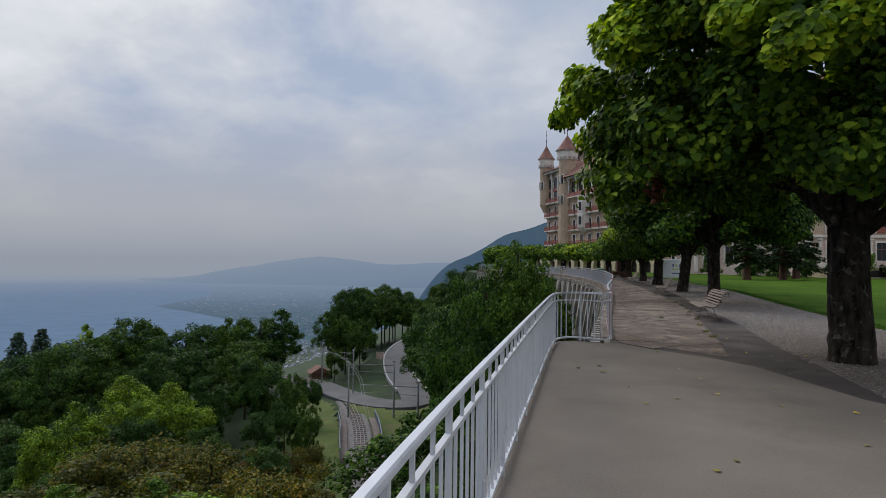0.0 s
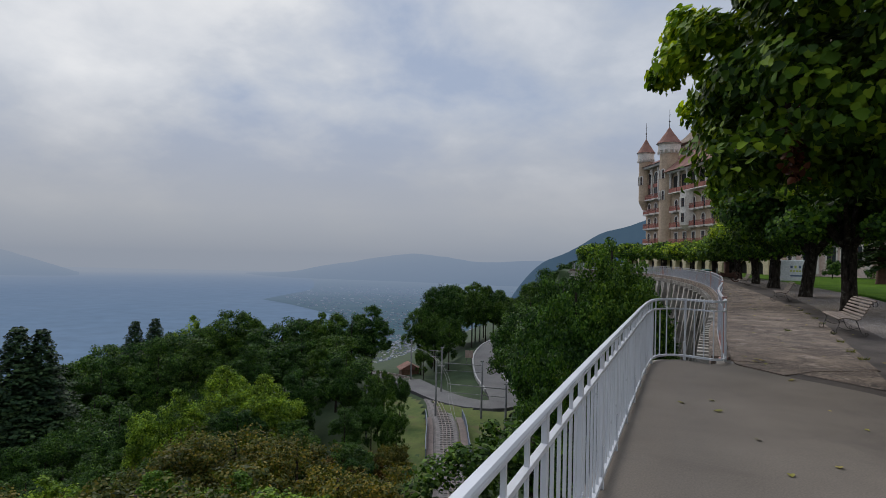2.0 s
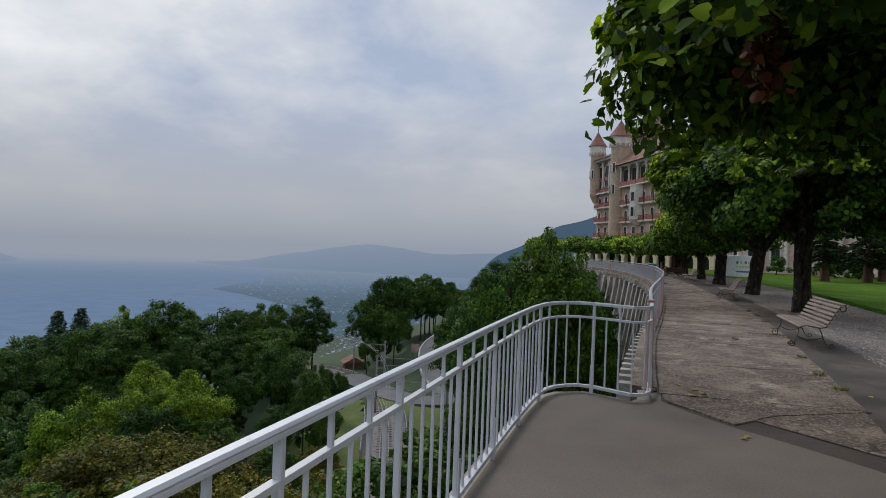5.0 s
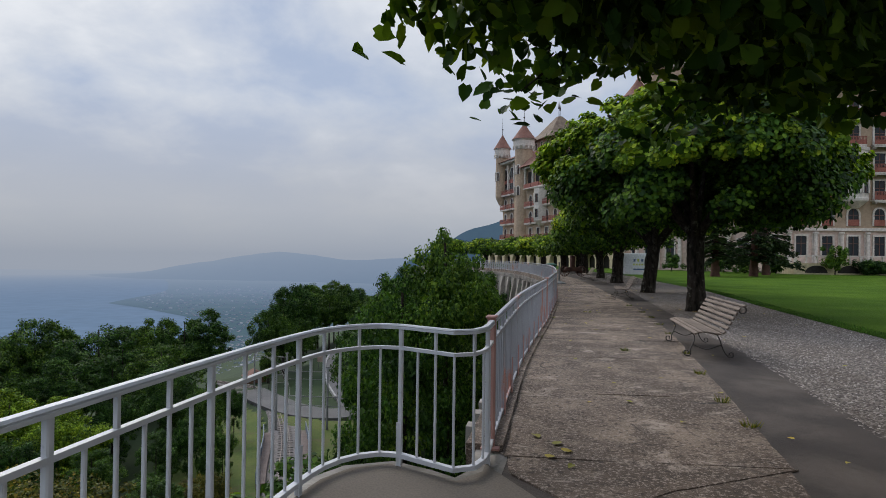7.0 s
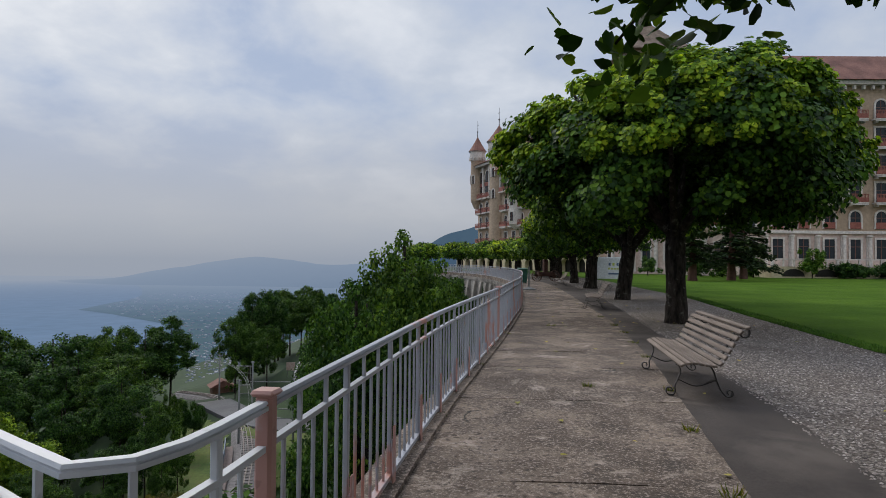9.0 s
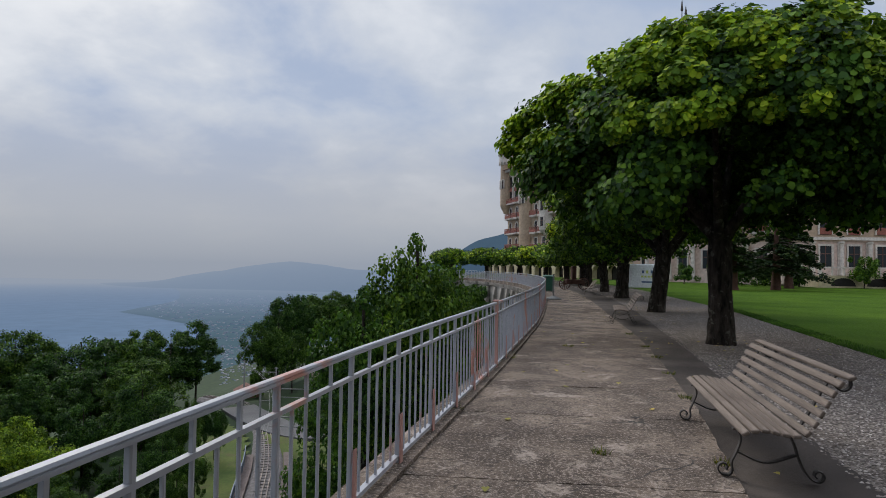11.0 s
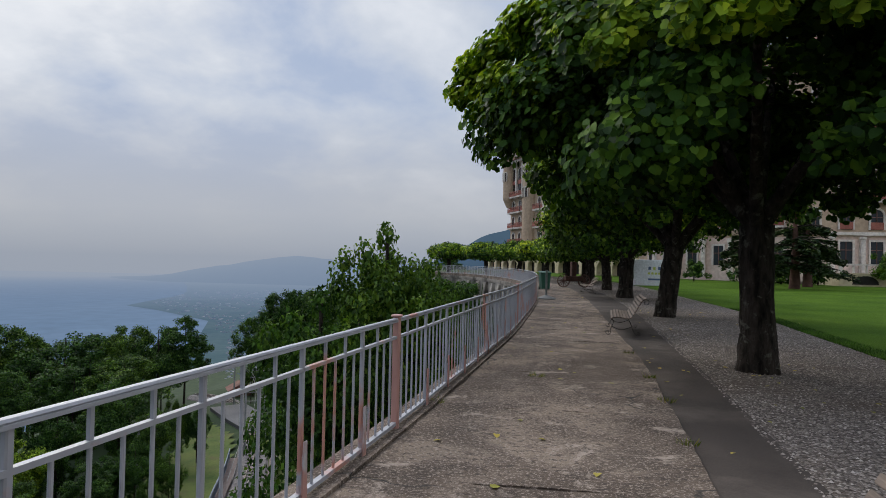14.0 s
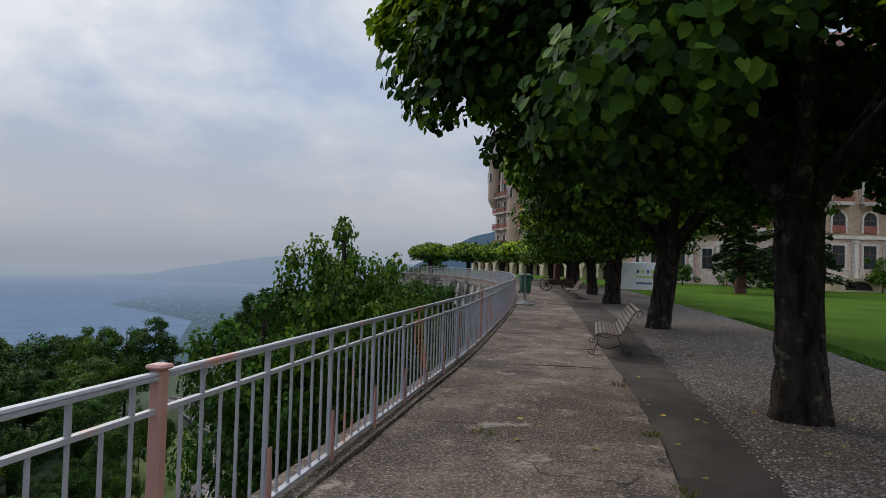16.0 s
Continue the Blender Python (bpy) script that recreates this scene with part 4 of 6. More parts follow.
def by_road(x, y):
    p = smooth_line(ROAD, 3.0)
    q = smooth_line(TRACK, 3.0)
    return min(np.hypot(p[:, 0] - x, p[:, 1] - y)) < 6.0 or min(np.hypot(q[:, 0] - x, q[:, 1] - y)) < 7.0


# woods in front of the lake
wood(-1.5, -0.38, 92, 116, 9.0, (0.04, 0.015), ["oak", "beech", "maple", "oak", "beech"], gap=by_road)
wood(-1.5, -0.35, 66, 88, 8.0, (0.16, 0.1), ["oak", "maple", "beech"], gap=by_road)
wood(-1.6, -0.36, 44, 62, 7.0, (0.27, 0.2), ["brown", "maple", "oak", "brown"], gap=by_road)
wood(-1.7, -0.42, 26, 42, 6.0, (0.3, 0.22), ["brown", "brown", "ash"], 1.1)
# single trees that stand out there
for tan, slope, far, kind, w in ((-0.65, -0.1035, 104, "oak", 0.85), (-0.548, -0.112, 103, "maple", 1.05), (-0.457, -0.0995, 106, "oak", 0.8), (-0.378, -0.084, 108, "beech", 1.0), (-0.6, -0.12, 108, "beech", 0.9), (-0.5, -0.115, 108, "oak", 0.9), (-0.415, -0.1, 106, "maple", 0.9), (-0.74, -0.118, 110, "ash", 0.6),
                                 (-0.648, -0.205, 72, "ash", 1.0), (-0.57, -0.215, 70, "ash", 0.9), (-0.42, -0.165, 80, "maple", 0.85), (-0.36, -0.2, 76, "maple", 0.7), (-0.8, -0.16, 84, "beech", 0.8),
                                 (-0.76, -0.255, 60, "ash", 0.8), (-0.62, -0.31, 46, "brown", 1.1), (-0.5, -0.315, 48, "brown", 1.1), (-0.37, -0.33, 58, "red", 0.9), (-0.42, -0.34, 54, "red", 0.8),
                                 (-0.815, -0.128, 112, "fir", 1.25), (-1.13, -0.158, 74, "fir", 1.5), (-1.07, -0.16, 76, "fir", 1.4), (-0.86, -0.135, 108, "fir", 1.2), (-0.29, -0.085, 122, "oak", 0.75), (-0.27, -0.05, 132, "beech", 0.8), (-0.255, -0.045, 144, "oak", 0.75), (-0.285, -0.15, 112, "maple", 0.7), (-0.322, -0.2, 84, "maple", 0.55), (-0.325, -0.25, 70, "maple", 0.6), (-0.335, -0.31, 60, "brown", 0.8), (-0.5, -0.2, 78, "maple", 0.8), (-0.225, -0.045, 182, "oak", 0.9), (-0.2, -0.04, 186, "beech", 0.9), (-0.17, -0.05, 180, "oak", 0.9), (-0.37, -0.24, 70, "maple", 0.7), (-0.34, -0.28, 66, "maple", 0.5), (-0.35, -0.19, 84, "maple", 0.5)):
    plant(kind, -0.1 + far * tan, -2 + far, 1.7 + far * slope, far * 7, w)
# woods round the road and up to the terrace
wood(-0.31, -0.235, 112, 140, 6.5, (0.06, 0.0), ["oak", "beech", "maple"], 0.75, by_road)
wood(-0.24, -0.02, 168, 200, 8, (0.0, 0.0), ["oak", "beech"], 0.9, by_road)
wood(-0.115, 0.06, 104, 166, 8, (0.02, 0.0), ["oak", "beech", "maple"], 0.9, by_road)
wood(-0.1, 0.06, 64, 104, 6.5, (0.05, 0.015), ["maple", "oak", "beech"], 0.8, by_road)
wood(-0.085, 0.06, 34, 62, 5.5, (0.12, 0.05), ["maple", "oak", "young"], 0.75, lambda x, y: by_wall(x, y) or by_road(x, y))
wood(-0.11, 0.0, 16, 34, 4.5, (0.36, 0.16), ["young"], 1.3, by_wall)
wood(-0.31, -0.225, 98, 126, 5.5, (0.14, 0.09), ["maple", "young", "oak"], 0.8, by_road)
for x, y, top, kind, w in ((0.7, 40.0, 3.2, "sapling", 0.6), (1.9, 44.0, 1.7, "sapling", 0.6), (-1.4, 38.0, 0.6, "sapling", 0.6), (2.6, 50.0, 0.6, "young", 0.8), (3.2, 58, 0.3, "young", 0.8), (-2.5, 50, -0.3, "maple", 0.6), (-3.5, 60, 0.4, "oak", 0.6)):
    plant(kind, x, y, top, 40, w)

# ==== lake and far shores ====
def haze_glow(m, rise=0.0, reach=1300, near=(0.066, 0.112, 0.185)):
    """Paints haze into a far surface as its own glow, the more the farther it lies; rise adds to it with height, so
    that crests fade into the sky.
    """
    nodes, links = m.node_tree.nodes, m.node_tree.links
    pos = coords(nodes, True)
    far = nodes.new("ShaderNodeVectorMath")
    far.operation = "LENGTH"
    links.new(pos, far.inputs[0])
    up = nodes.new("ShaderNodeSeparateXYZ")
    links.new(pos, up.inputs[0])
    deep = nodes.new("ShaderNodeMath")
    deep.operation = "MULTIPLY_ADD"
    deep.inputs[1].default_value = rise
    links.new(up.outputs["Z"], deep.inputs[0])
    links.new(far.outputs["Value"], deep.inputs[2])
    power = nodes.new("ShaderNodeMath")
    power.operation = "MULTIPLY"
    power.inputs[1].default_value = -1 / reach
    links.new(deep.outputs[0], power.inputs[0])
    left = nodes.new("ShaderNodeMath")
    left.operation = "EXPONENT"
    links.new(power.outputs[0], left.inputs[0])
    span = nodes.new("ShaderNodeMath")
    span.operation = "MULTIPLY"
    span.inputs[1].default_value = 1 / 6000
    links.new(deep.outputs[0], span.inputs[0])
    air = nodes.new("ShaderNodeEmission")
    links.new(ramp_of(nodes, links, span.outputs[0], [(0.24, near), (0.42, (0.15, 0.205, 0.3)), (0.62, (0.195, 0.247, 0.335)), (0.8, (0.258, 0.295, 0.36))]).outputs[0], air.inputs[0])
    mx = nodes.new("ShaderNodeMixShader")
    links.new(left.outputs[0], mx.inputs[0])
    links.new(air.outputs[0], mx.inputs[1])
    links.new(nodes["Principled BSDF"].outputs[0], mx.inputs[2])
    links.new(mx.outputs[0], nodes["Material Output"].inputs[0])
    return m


# the lake's matt blue has the sky's reflection painted in; haze glows over it
M_LAKE = haze_glow(surface("hazy_lake", (0.1, 0.155, 0.225), (0.125, 0.18, 0.25), 0.003, 0.02, 1.0, spec=0.0, bump=0.0), 0.0, 2000, (0.14, 0.195, 0.285))
M_FAR = haze_glow(surface("far_hills", (0.04, 0.07, 0.05), (0.07, 0.1, 0.07), 0.004, 0.02, 1.0, spec=0.0, bump=0.0), 3.0)
M_RIDGE = haze_glow(surface("near_ridge", (0.012, 0.026, 0.018), (0.03, 0.05, 0.03), 0.012, 0.06, 1.0, spec=0.0, bump=0.0))
M_TOWN = haze_glow(surface("valley_town", (0.05, 0.085, 0.05), (0.12, 0.15, 0.1), 0.01, 0.06, 1.0, spec=0.0, bump=0.0))
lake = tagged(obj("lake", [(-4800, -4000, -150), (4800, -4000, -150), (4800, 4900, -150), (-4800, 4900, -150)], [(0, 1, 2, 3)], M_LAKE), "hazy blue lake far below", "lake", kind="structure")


def hills(name, pts, material, depth, label, seed=3, rough=0.06):
    """A ridge: crest points (x, y, z) smoothed, with slopes falling to both sides."""
    crest = smooth_line(pts, 18)
    rows = []
    for k, (fall, out) in enumerate(((1.0, 0.0), (0.72, 0.25), (0.4, 0.6), (0.0, 1.0))):
        row = []
        for p in crest:
            z = -156 + (p[2] + 156) * fall
            q = np.array([p[0], p[1]]) * (1 - out * depth / np.hypot(p[0], p[1]))
            j = noise.noise(Vector((p[0] * 0.012 + k * 7, p[1] * 0.004, seed))) * rough * (p[2] + 156) * (0.5 if k == 0 else 1.0)
            row.append((q[0], q[1], z + j))
        rows.append(row)
    back = [(p[0] * 1.15, p[1] * 1.15, -156) for p in crest]
    rows = [back] + rows
    n = len(crest)
    faces = [(r * n + i, r * n + i + 1, (r + 1) * n + i + 1, (r + 1) * n + i) for r in range(len(rows) - 1) for i in range(n - 1)]
    return tagged(obj(name, [v for row in rows for v in row], faces, material, None, True), label, "mountain", kind="structure")


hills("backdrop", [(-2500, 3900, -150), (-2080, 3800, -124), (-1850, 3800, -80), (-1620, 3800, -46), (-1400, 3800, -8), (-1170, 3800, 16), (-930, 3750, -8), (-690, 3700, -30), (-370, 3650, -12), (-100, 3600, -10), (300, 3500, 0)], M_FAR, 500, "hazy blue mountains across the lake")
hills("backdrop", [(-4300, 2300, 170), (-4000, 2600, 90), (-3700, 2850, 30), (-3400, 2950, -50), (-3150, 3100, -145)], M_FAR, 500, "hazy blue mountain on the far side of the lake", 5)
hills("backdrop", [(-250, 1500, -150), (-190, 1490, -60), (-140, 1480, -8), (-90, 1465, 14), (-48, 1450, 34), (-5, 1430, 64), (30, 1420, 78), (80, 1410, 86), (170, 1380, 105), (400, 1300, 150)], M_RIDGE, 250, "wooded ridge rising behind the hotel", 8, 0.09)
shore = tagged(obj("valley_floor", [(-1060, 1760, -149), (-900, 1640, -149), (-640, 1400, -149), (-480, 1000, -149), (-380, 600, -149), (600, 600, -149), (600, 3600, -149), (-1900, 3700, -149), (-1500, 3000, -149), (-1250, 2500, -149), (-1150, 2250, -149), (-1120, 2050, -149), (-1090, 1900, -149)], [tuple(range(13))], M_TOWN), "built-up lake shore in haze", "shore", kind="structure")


# ==== the hotel ====
M_TAN = surface("tan_plaster", (0.36, 0.26, 0.18), (0.47, 0.35, 0.25), 0.25, 2.5, 0.9, bump=0.1)
M_PINK = surface("pale_pink_plaster", (0.52, 0.39, 0.33), (0.63, 0.49, 0.42), 0.3, 2.5, 0.9, bump=0.1)
M_TRIM = surface("pale_stone_trim", (0.52, 0.46, 0.41), (0.66, 0.6, 0.54), 0.5, 4, 0.85, bump=0.1)
M_YELLOW = surface("ochre_arcade", (0.42, 0.35, 0.22), (0.52, 0.44, 0.29), 0.4, 3, 0.9, bump=0.1)
M_TILES = surface("red_brown_tiles", (0.13, 0.06, 0.045), (0.24, 0.115, 0.085), 0.6, 6, 0.85, bump=0.4, dist=0.05)
M_ROOF_GREY = surface("grey_brown_tiles", (0.11, 0.075, 0.055), (0.22, 0.165, 0.115), 1.2, 5, 0.85, bump=0.4, dist=0.05)
M_FRAME = surface("brown_window_frame", (0.1, 0.05, 0.04), (0.17, 0.085, 0.065), 2, 9, 0.6)
M_REDIRON = surface("red_balcony_iron", (0.23, 0.075, 0.055), (0.32, 0.115, 0.085), 1.5, 8, 0.7)
M_PANE, _n, _l, _b = mat_new("dark_window_glass", 0.2, 0.0, 0.25)
_b.inputs["Base Color"].default_value = (0.025, 0.03, 0.035, 1)
# near-black colour that stands in for the shade inside arches and loggias
M_RECESS_SHADE = surface("painted_recess_shade", (0.02, 0.018, 0.015), (0.035, 0.03, 0.026), 1, 6, 0.9)


def mesh_of(name, bm, material):
    bmesh.ops.recalc_face_normals(bm, faces=bm.faces)
    me = bpy.data.meshes.new(name)
    bm.to_mesh(me)
    bm.free()
    me.materials.append(material)
    return me


def arch_outline(w, h, round_top, n=8):
    """Outline (x, z) of an opening w wide and h high from z = 0, square or round at the top."""
    if not round_top:
        return [(-w / 2, 0), (w / 2, 0), (w / 2, h), (-w / 2, h)]
    r = w / 2
    return [(-r, 0), (r, 0)] + [(r * math.cos(a), h - r + r * math.sin(a)) for a in np.linspace(0, math.pi, n)]


def plate(outline, y0, y1):
    bm = bmesh.new()
    a, b = [bm.verts.new((x, y0, z)) for x, z in outline], [bm.verts.new((x, y1, z)) for x, z in outline]
    bm.faces.new(a)
    bm.faces.new(b[::-1])
    for i in range(len(a)):
        bm.faces.new((a[i], a[(i + 1) % len(a)], b[(i + 1) % len(a)], b[i]))
    return bm


def surround(w, h, round_top, t=0.2, depth=0.14):
    """A raised window surround: the outer outline with the opening left free."""
    outer = arch_outline(w + 2 * t, h + t, round_top, 9)
    inner = arch_outline(w, h, round_top, 9)
    bm = bmesh.new()
    va = [[bm.verts.new((x, y, z)) for x, z in o] for o in (outer, inner) for y in (-depth, 0.0)]
    of, ob, jf, jb = va
    n = len(outer)
    for i in range(1, n):
        j = (i + 1) % n
        bm.faces.new((of[i], of[j], jf[j], jf[i]))
        bm.faces.new((of[i], ob[i], ob[j], of[j]))
        bm.faces.new((jf[i], jf[j], jb[j], jb[i]))
    bm.faces.new((of[0], jf[0], jb[0], ob[0]))
    return bm


WINDOW_KINDS = {}


def window_kind(key, w, h, round_top, balcony):
    """Shared meshes of a window: surround, glass, glazing bars, and a balcony on brackets."""
    if key not in WINDOW_KINDS:
        bars = boxed((0.07, 0.05, h - 0.05), Matrix.Translation((0, -0.05, h / 2)))
        box(bars, (w, 0.05, 0.08), Matrix.Translation((0, -0.05, h * 0.62)))
        meshes = {"window": mesh_of("window", surround(w, h, round_top), M_TRIM), "pane": mesh_of("pane", plate(arch_outline(w, h, round_top, 9), -0.03, -0.005), M_PANE), "glazing_bar": mesh_of("glazing_bar", bars, M_FRAME)}
        if balcony:
            wide = w + (1.75 if balcony > 1 else 0.9)
            bal = boxed((wide, 0.9, 0.14), Matrix.Translation((0, -0.45, -0.07)))
            for s in (-1, 1):
                box(bal, (0.14, 0.7, 0.35), Matrix.Translation((s * (w / 2 + 0.15), -0.35, -0.3)))
            box(bal, (wide, 0.12, 0.3), Matrix.Translation((0, -0.8, -0.16)))
            rl = boxed((wide, 0.06, 0.09), Matrix.Translation((0, -0.87, 0.95)))
            for i in range(13):
                box(rl, (0.07, 0.05, 0.9), Matrix.Translation((-(wide - 0.1) / 2 + i * (wide - 0.1) / 12, -0.87, 0.45)))
            box(rl, (wide - 0.04, 0.03, 0.5), Matrix.Translation((0, -0.865, 0.3)))
            meshes["balcony"] = mesh_of("balcony", bal, M_TRIM)
            meshes["balcony_railing"] = mesh_of("balcony_railing", rl, M_REDIRON)
        WINDOW_KINDS[key] = meshes
    return WINDOW_KINDS[key]


def add_window(parent, key, m, *shape):
    meshes = window_kind(key, *shape)
    win = new("window", meshes["window"])
    win.parent, win.matrix_basis = parent, m
    for name, me in meshes.items():
        if name != "window":
            o = new(name, me)
            o.parent = win
    return win


def hipped(bm, x0, x1, y0, y1, z0, z1, inset):
    a = [bm.verts.new(p) for p in ((x0, y0, z0), (x1, y0, z0), (x1, y1, z0), (x0, y1, z0))]
    b = [bm.verts.new(p) for p in ((x0 + inset, y0 + inset, z1), (x1 - inset, y0 + inset, z1), (x1 - inset, y1 - inset, z1), (x0 + inset, y1 - inset, z1))]
    for i in range(4):
        bm.faces.new((a[i], a[(i + 1) % 4], b[(i + 1) % 4], b[i]))
    bm.faces.new(b)
    bm.faces.new(a[::-1])
    return bm


def lathe(profile, seg=20):
    bm = bmesh.new()
    rings = [[bm.verts.new((r * math.cos(2 * math.pi * j / seg), r * math.sin(2 * math.pi * j / seg), z)) for j in range(seg)] for r, z in profile]
    for a, b in zip(rings[:-1], rings[1:]):
        for j in range(seg):
            bm.faces.new((a[j], a[(j + 1) % seg], b[(j + 1) % seg], b[j]))
    bm.faces.new(rings[0][::-1])
    bm.faces.new(rings[-1])
    return bm


CORBEL = mesh_of("corbel", boxed((0.22, 0.3, 0.7)), M_TRIM)


def turret(parent, x, y, r, z0, z1, tip, windows=True):
    """A round turret: shaft, corbelled head, battlement ring, tiled cone and finial."""
    o = part("turret_shaft", lathe([(r * 0.45, z0), (r * 0.95, z0 + 1.6), (r, z0 + 2), (r, z1 - 2.2)]), M_TAN, parent)
    o.location = (x, y, 0)
    o = part("turret_head", lathe([(r, z1 - 2.2), (r * 1.2, z1 - 1.5), (r * 1.2, z1 - 0.25), (r * 1.28, z1 - 0.2), (r * 1.28, z1)]), M_TRIM, parent, "pale corbelled turret head")
    o.location = (x, y, 0)
    for j in range(14):
        a = 2 * math.pi * j / 14
        o = new("corbel", CORBEL)
        o.parent, o.matrix_basis = parent, Matrix.Translation((x + r * 1.2 * math.cos(a), y + r * 1.2 * math.sin(a), z1 - 1.75)) @ Matrix.Rotation(a, 4, "Z")
    o = part("cone_roof", lathe([(r * 1.4, z1), (r * 1.0, z1 + (tip - z1) * 0.25), (r * 0.5, z1 + (tip - z1) * 0.62), (0.06, tip)]), M_TILES, parent, "red-brown tiled cone roof")
    o.location = (x, y, 0)
    fin = lathe([(0.09, tip - 0.1), (0.07, tip + 1.0), (0.22, tip + 1.2), (0.05, tip + 1.4), (0.035, tip + 3.8)], 8)
    box(fin, (0.9, 0.05, 0.06), Matrix.Translation((0, 0, tip + 2.6)))
    o = part("finial", fin, M_IRON, parent)
    o.location = (x, y, 0)
    if windows:
        for z in (z1 - 7.5, z1 - 12):
            if z < z0 + 3:
                continue
            for a in (-130, -95, -60):
                m = pose(x + r * math.cos(radians(a)) * 1.0, y + r * math.sin(radians(a)) * 1.0, z, 0, 0, a + 90)
                add_window(parent, "slit", m, 0.5, 1.9, True, False)


def wall_block(parent, x0, x1, y0, y1, z0, z1, material, name="wall"):
    return part(name, boxed((x1 - x0, y1 - y0, z1 - z0), Matrix.Translation(((x0 + x1) / 2, (y0 + y1) / 2, (z0 + z1) / 2))), material, parent)


def pyramid_tower(parent, x, y, half, z0, eaves, apex):
    """A square roof tower with windows under a flared tiled pyramid."""
    wall_block(parent, x - half, x + half, y - half, y + half, z0, eaves, M_TAN, "tower_wall")
    wall_block(parent, x - half - 0.25, x + half + 0.25, y - half - 0.25, y + half + 0.25, eaves - 2.7, eaves - 2.4, M_TRIM, "tower_cornice")
    for k in range(3):
        add_window(parent, "tower", pose(x + (k - 1) * half * 0.62, y - half - 0.01, eaves - 2.2), 0.9, 1.7, True, False)
        add_window(parent, "tower", pose(x - half - 0.01, y + (k - 1) * half * 0.62, eaves - 2.2, 0, 0, -90), 0.9, 1.7, True, False)
    bm = bmesh.new()
    rings = []
    for s, z in ((half * 1.28, eaves - 0.2), (half * 1.22, eaves + 0.1), (half * 0.82, eaves + (apex - eaves) * 0.3), (0.5, apex)):
        rings.append([bm.verts.new((x + a * s, y + b * s, z)) for a, b in ((-1, -1), (1, -1), (1, 1), (-1, 1))])
    for a, b in zip(rings[:-1], rings[1:]):
        for j in range(4):
            bm.faces.new((a[j], a[(j + 1) % 4], b[(j + 1) % 4], b[j]))
    bm.faces.new(rings[0][::-1])
    bm.faces.new(rings[-1])
    part("pyramid_roof", bm, M_ROOF_GREY, parent, "steep grey-brown tiled pyramid roof")
    for dx, tall in ((-0.25, 3.6), (0.3, 2.6)):
        o = part("finial", lathe([(0.08, apex - 0.2), (0.06, apex + tall * 0.5), (0.2, apex + tall * 0.55), (0.03, apex + tall)], 8), M_IRON, parent)
        o.location = (x + dx, y, 0)


# right wing, facing the lawn
RX, RY = 37.2, 82.0
wing = thing("hotel", pose(0, 0, 0), "large tan and pink grand hotel with arched windows and red balconies", "hotel", "hotel wings")
wall_block(wing, RX, 66, RY, RY + 16, 0.2, 5.3, M_PINK, "ground_floor_wall")
wall_block(wing, RX, 66, RY + 0.02, RY + 16, 5.3, 23.0, M_TAN, "upper_wall")
wall_block(wing, RX - 0.3, 66, RY - 0.3, RY + 0.1, 5.15, 5.5, M_TRIM, "string_course")
wall_block(wing, RX - 0.6, 66, RY - 0.7, RY + 0.1, 22.8, 23.3, M_TRIM, "cornice")
part("roof", hipped(bmesh.new(), RX - 1.0, 67, RY - 1.1, RY + 17, 23.3, 27.5, 4.5), M_TILES, wing, "red-brown tiled mansard roof")
bm = bmesh.new()
for i in range(26):
    box(bm, (0.25, 0.4, 0.5), Matrix.Translation((RX + 0.3 + i * 1.1, RY - 0.4, 22.5)))
part("eaves_brackets", bm, M_TRIM, wing)
for i in range(9):
    x = RX + 1.6 + 3.05 * i
    narrow = i == 0
    w = 0.75 if narrow else 1.25
    tag = "narrow_" if narrow else "wide_"
    add_window(wing, tag + "ground", pose(x, RY - 0.01, 2.2), w, 2.3, False, False)
    add_window(wing, tag + "first", pose(x, RY - 0.01, 5.75), w, 2.1, True, False)
    if not narrow:
        o = part("flower_rail", boxed((1.35, 0.12, 0.75), Matrix.Translation((x, RY - 0.1, 6.15)), 0.02), M_REDIRON, wing, "red iron window rail")
    for k, z in enumerate((8.85, 12.15, 15.45, 18.75)):
        if i == 3 and k < 2:
            continue
        add_window(wing, tag + ("b" if not narrow else "n") + str(k == 3), pose(x, RY - 0.01, z), w, 2.35, k == 3, not narrow)
    if not narrow:
        o = part("pilaster", boxed((0.5, 0.25, 4.6), Matrix.Translation((x - 1.52, RY - 0.1, 2.6)), 0.03), M_TRIM, wing)
        part("column_shaft", lathe([(0.22, 0.6), (0.2, 4.4), (0.3, 4.5), (0.3, 4.7)], 12), M_TRIM, wing).location = (x - 1.52, RY - 0.4, 0.3)
ox = RX + 1.6 + 9.15
bm = lathe([(0.6, 7.9), (1.5, 8.7), (1.55, 9.0), (1.5, 9.1), (1.5, 14.6), (1.6, 14.7), (1.6, 15.0)], 8)
o = part("oriel", bm, M_TRIM, wing, "white polygonal oriel window")
o.location = (ox, RY - 0.15, 0)
for z in (9.6, 12.4):
    for a in (-112.5, -67.5, -157.5, -22.5):
        add_window(wing, "oriel", pose(ox + 1.4 * math.cos(radians(a)), RY - 0.15 + 1.4 * math.sin(radians(a)), z, 0, 0, a + 90), 0.75, 1.7, False, False)
pyramid_tower(wing, 32.5, 101.0, 4.1, 18, 32.3, 37.2)
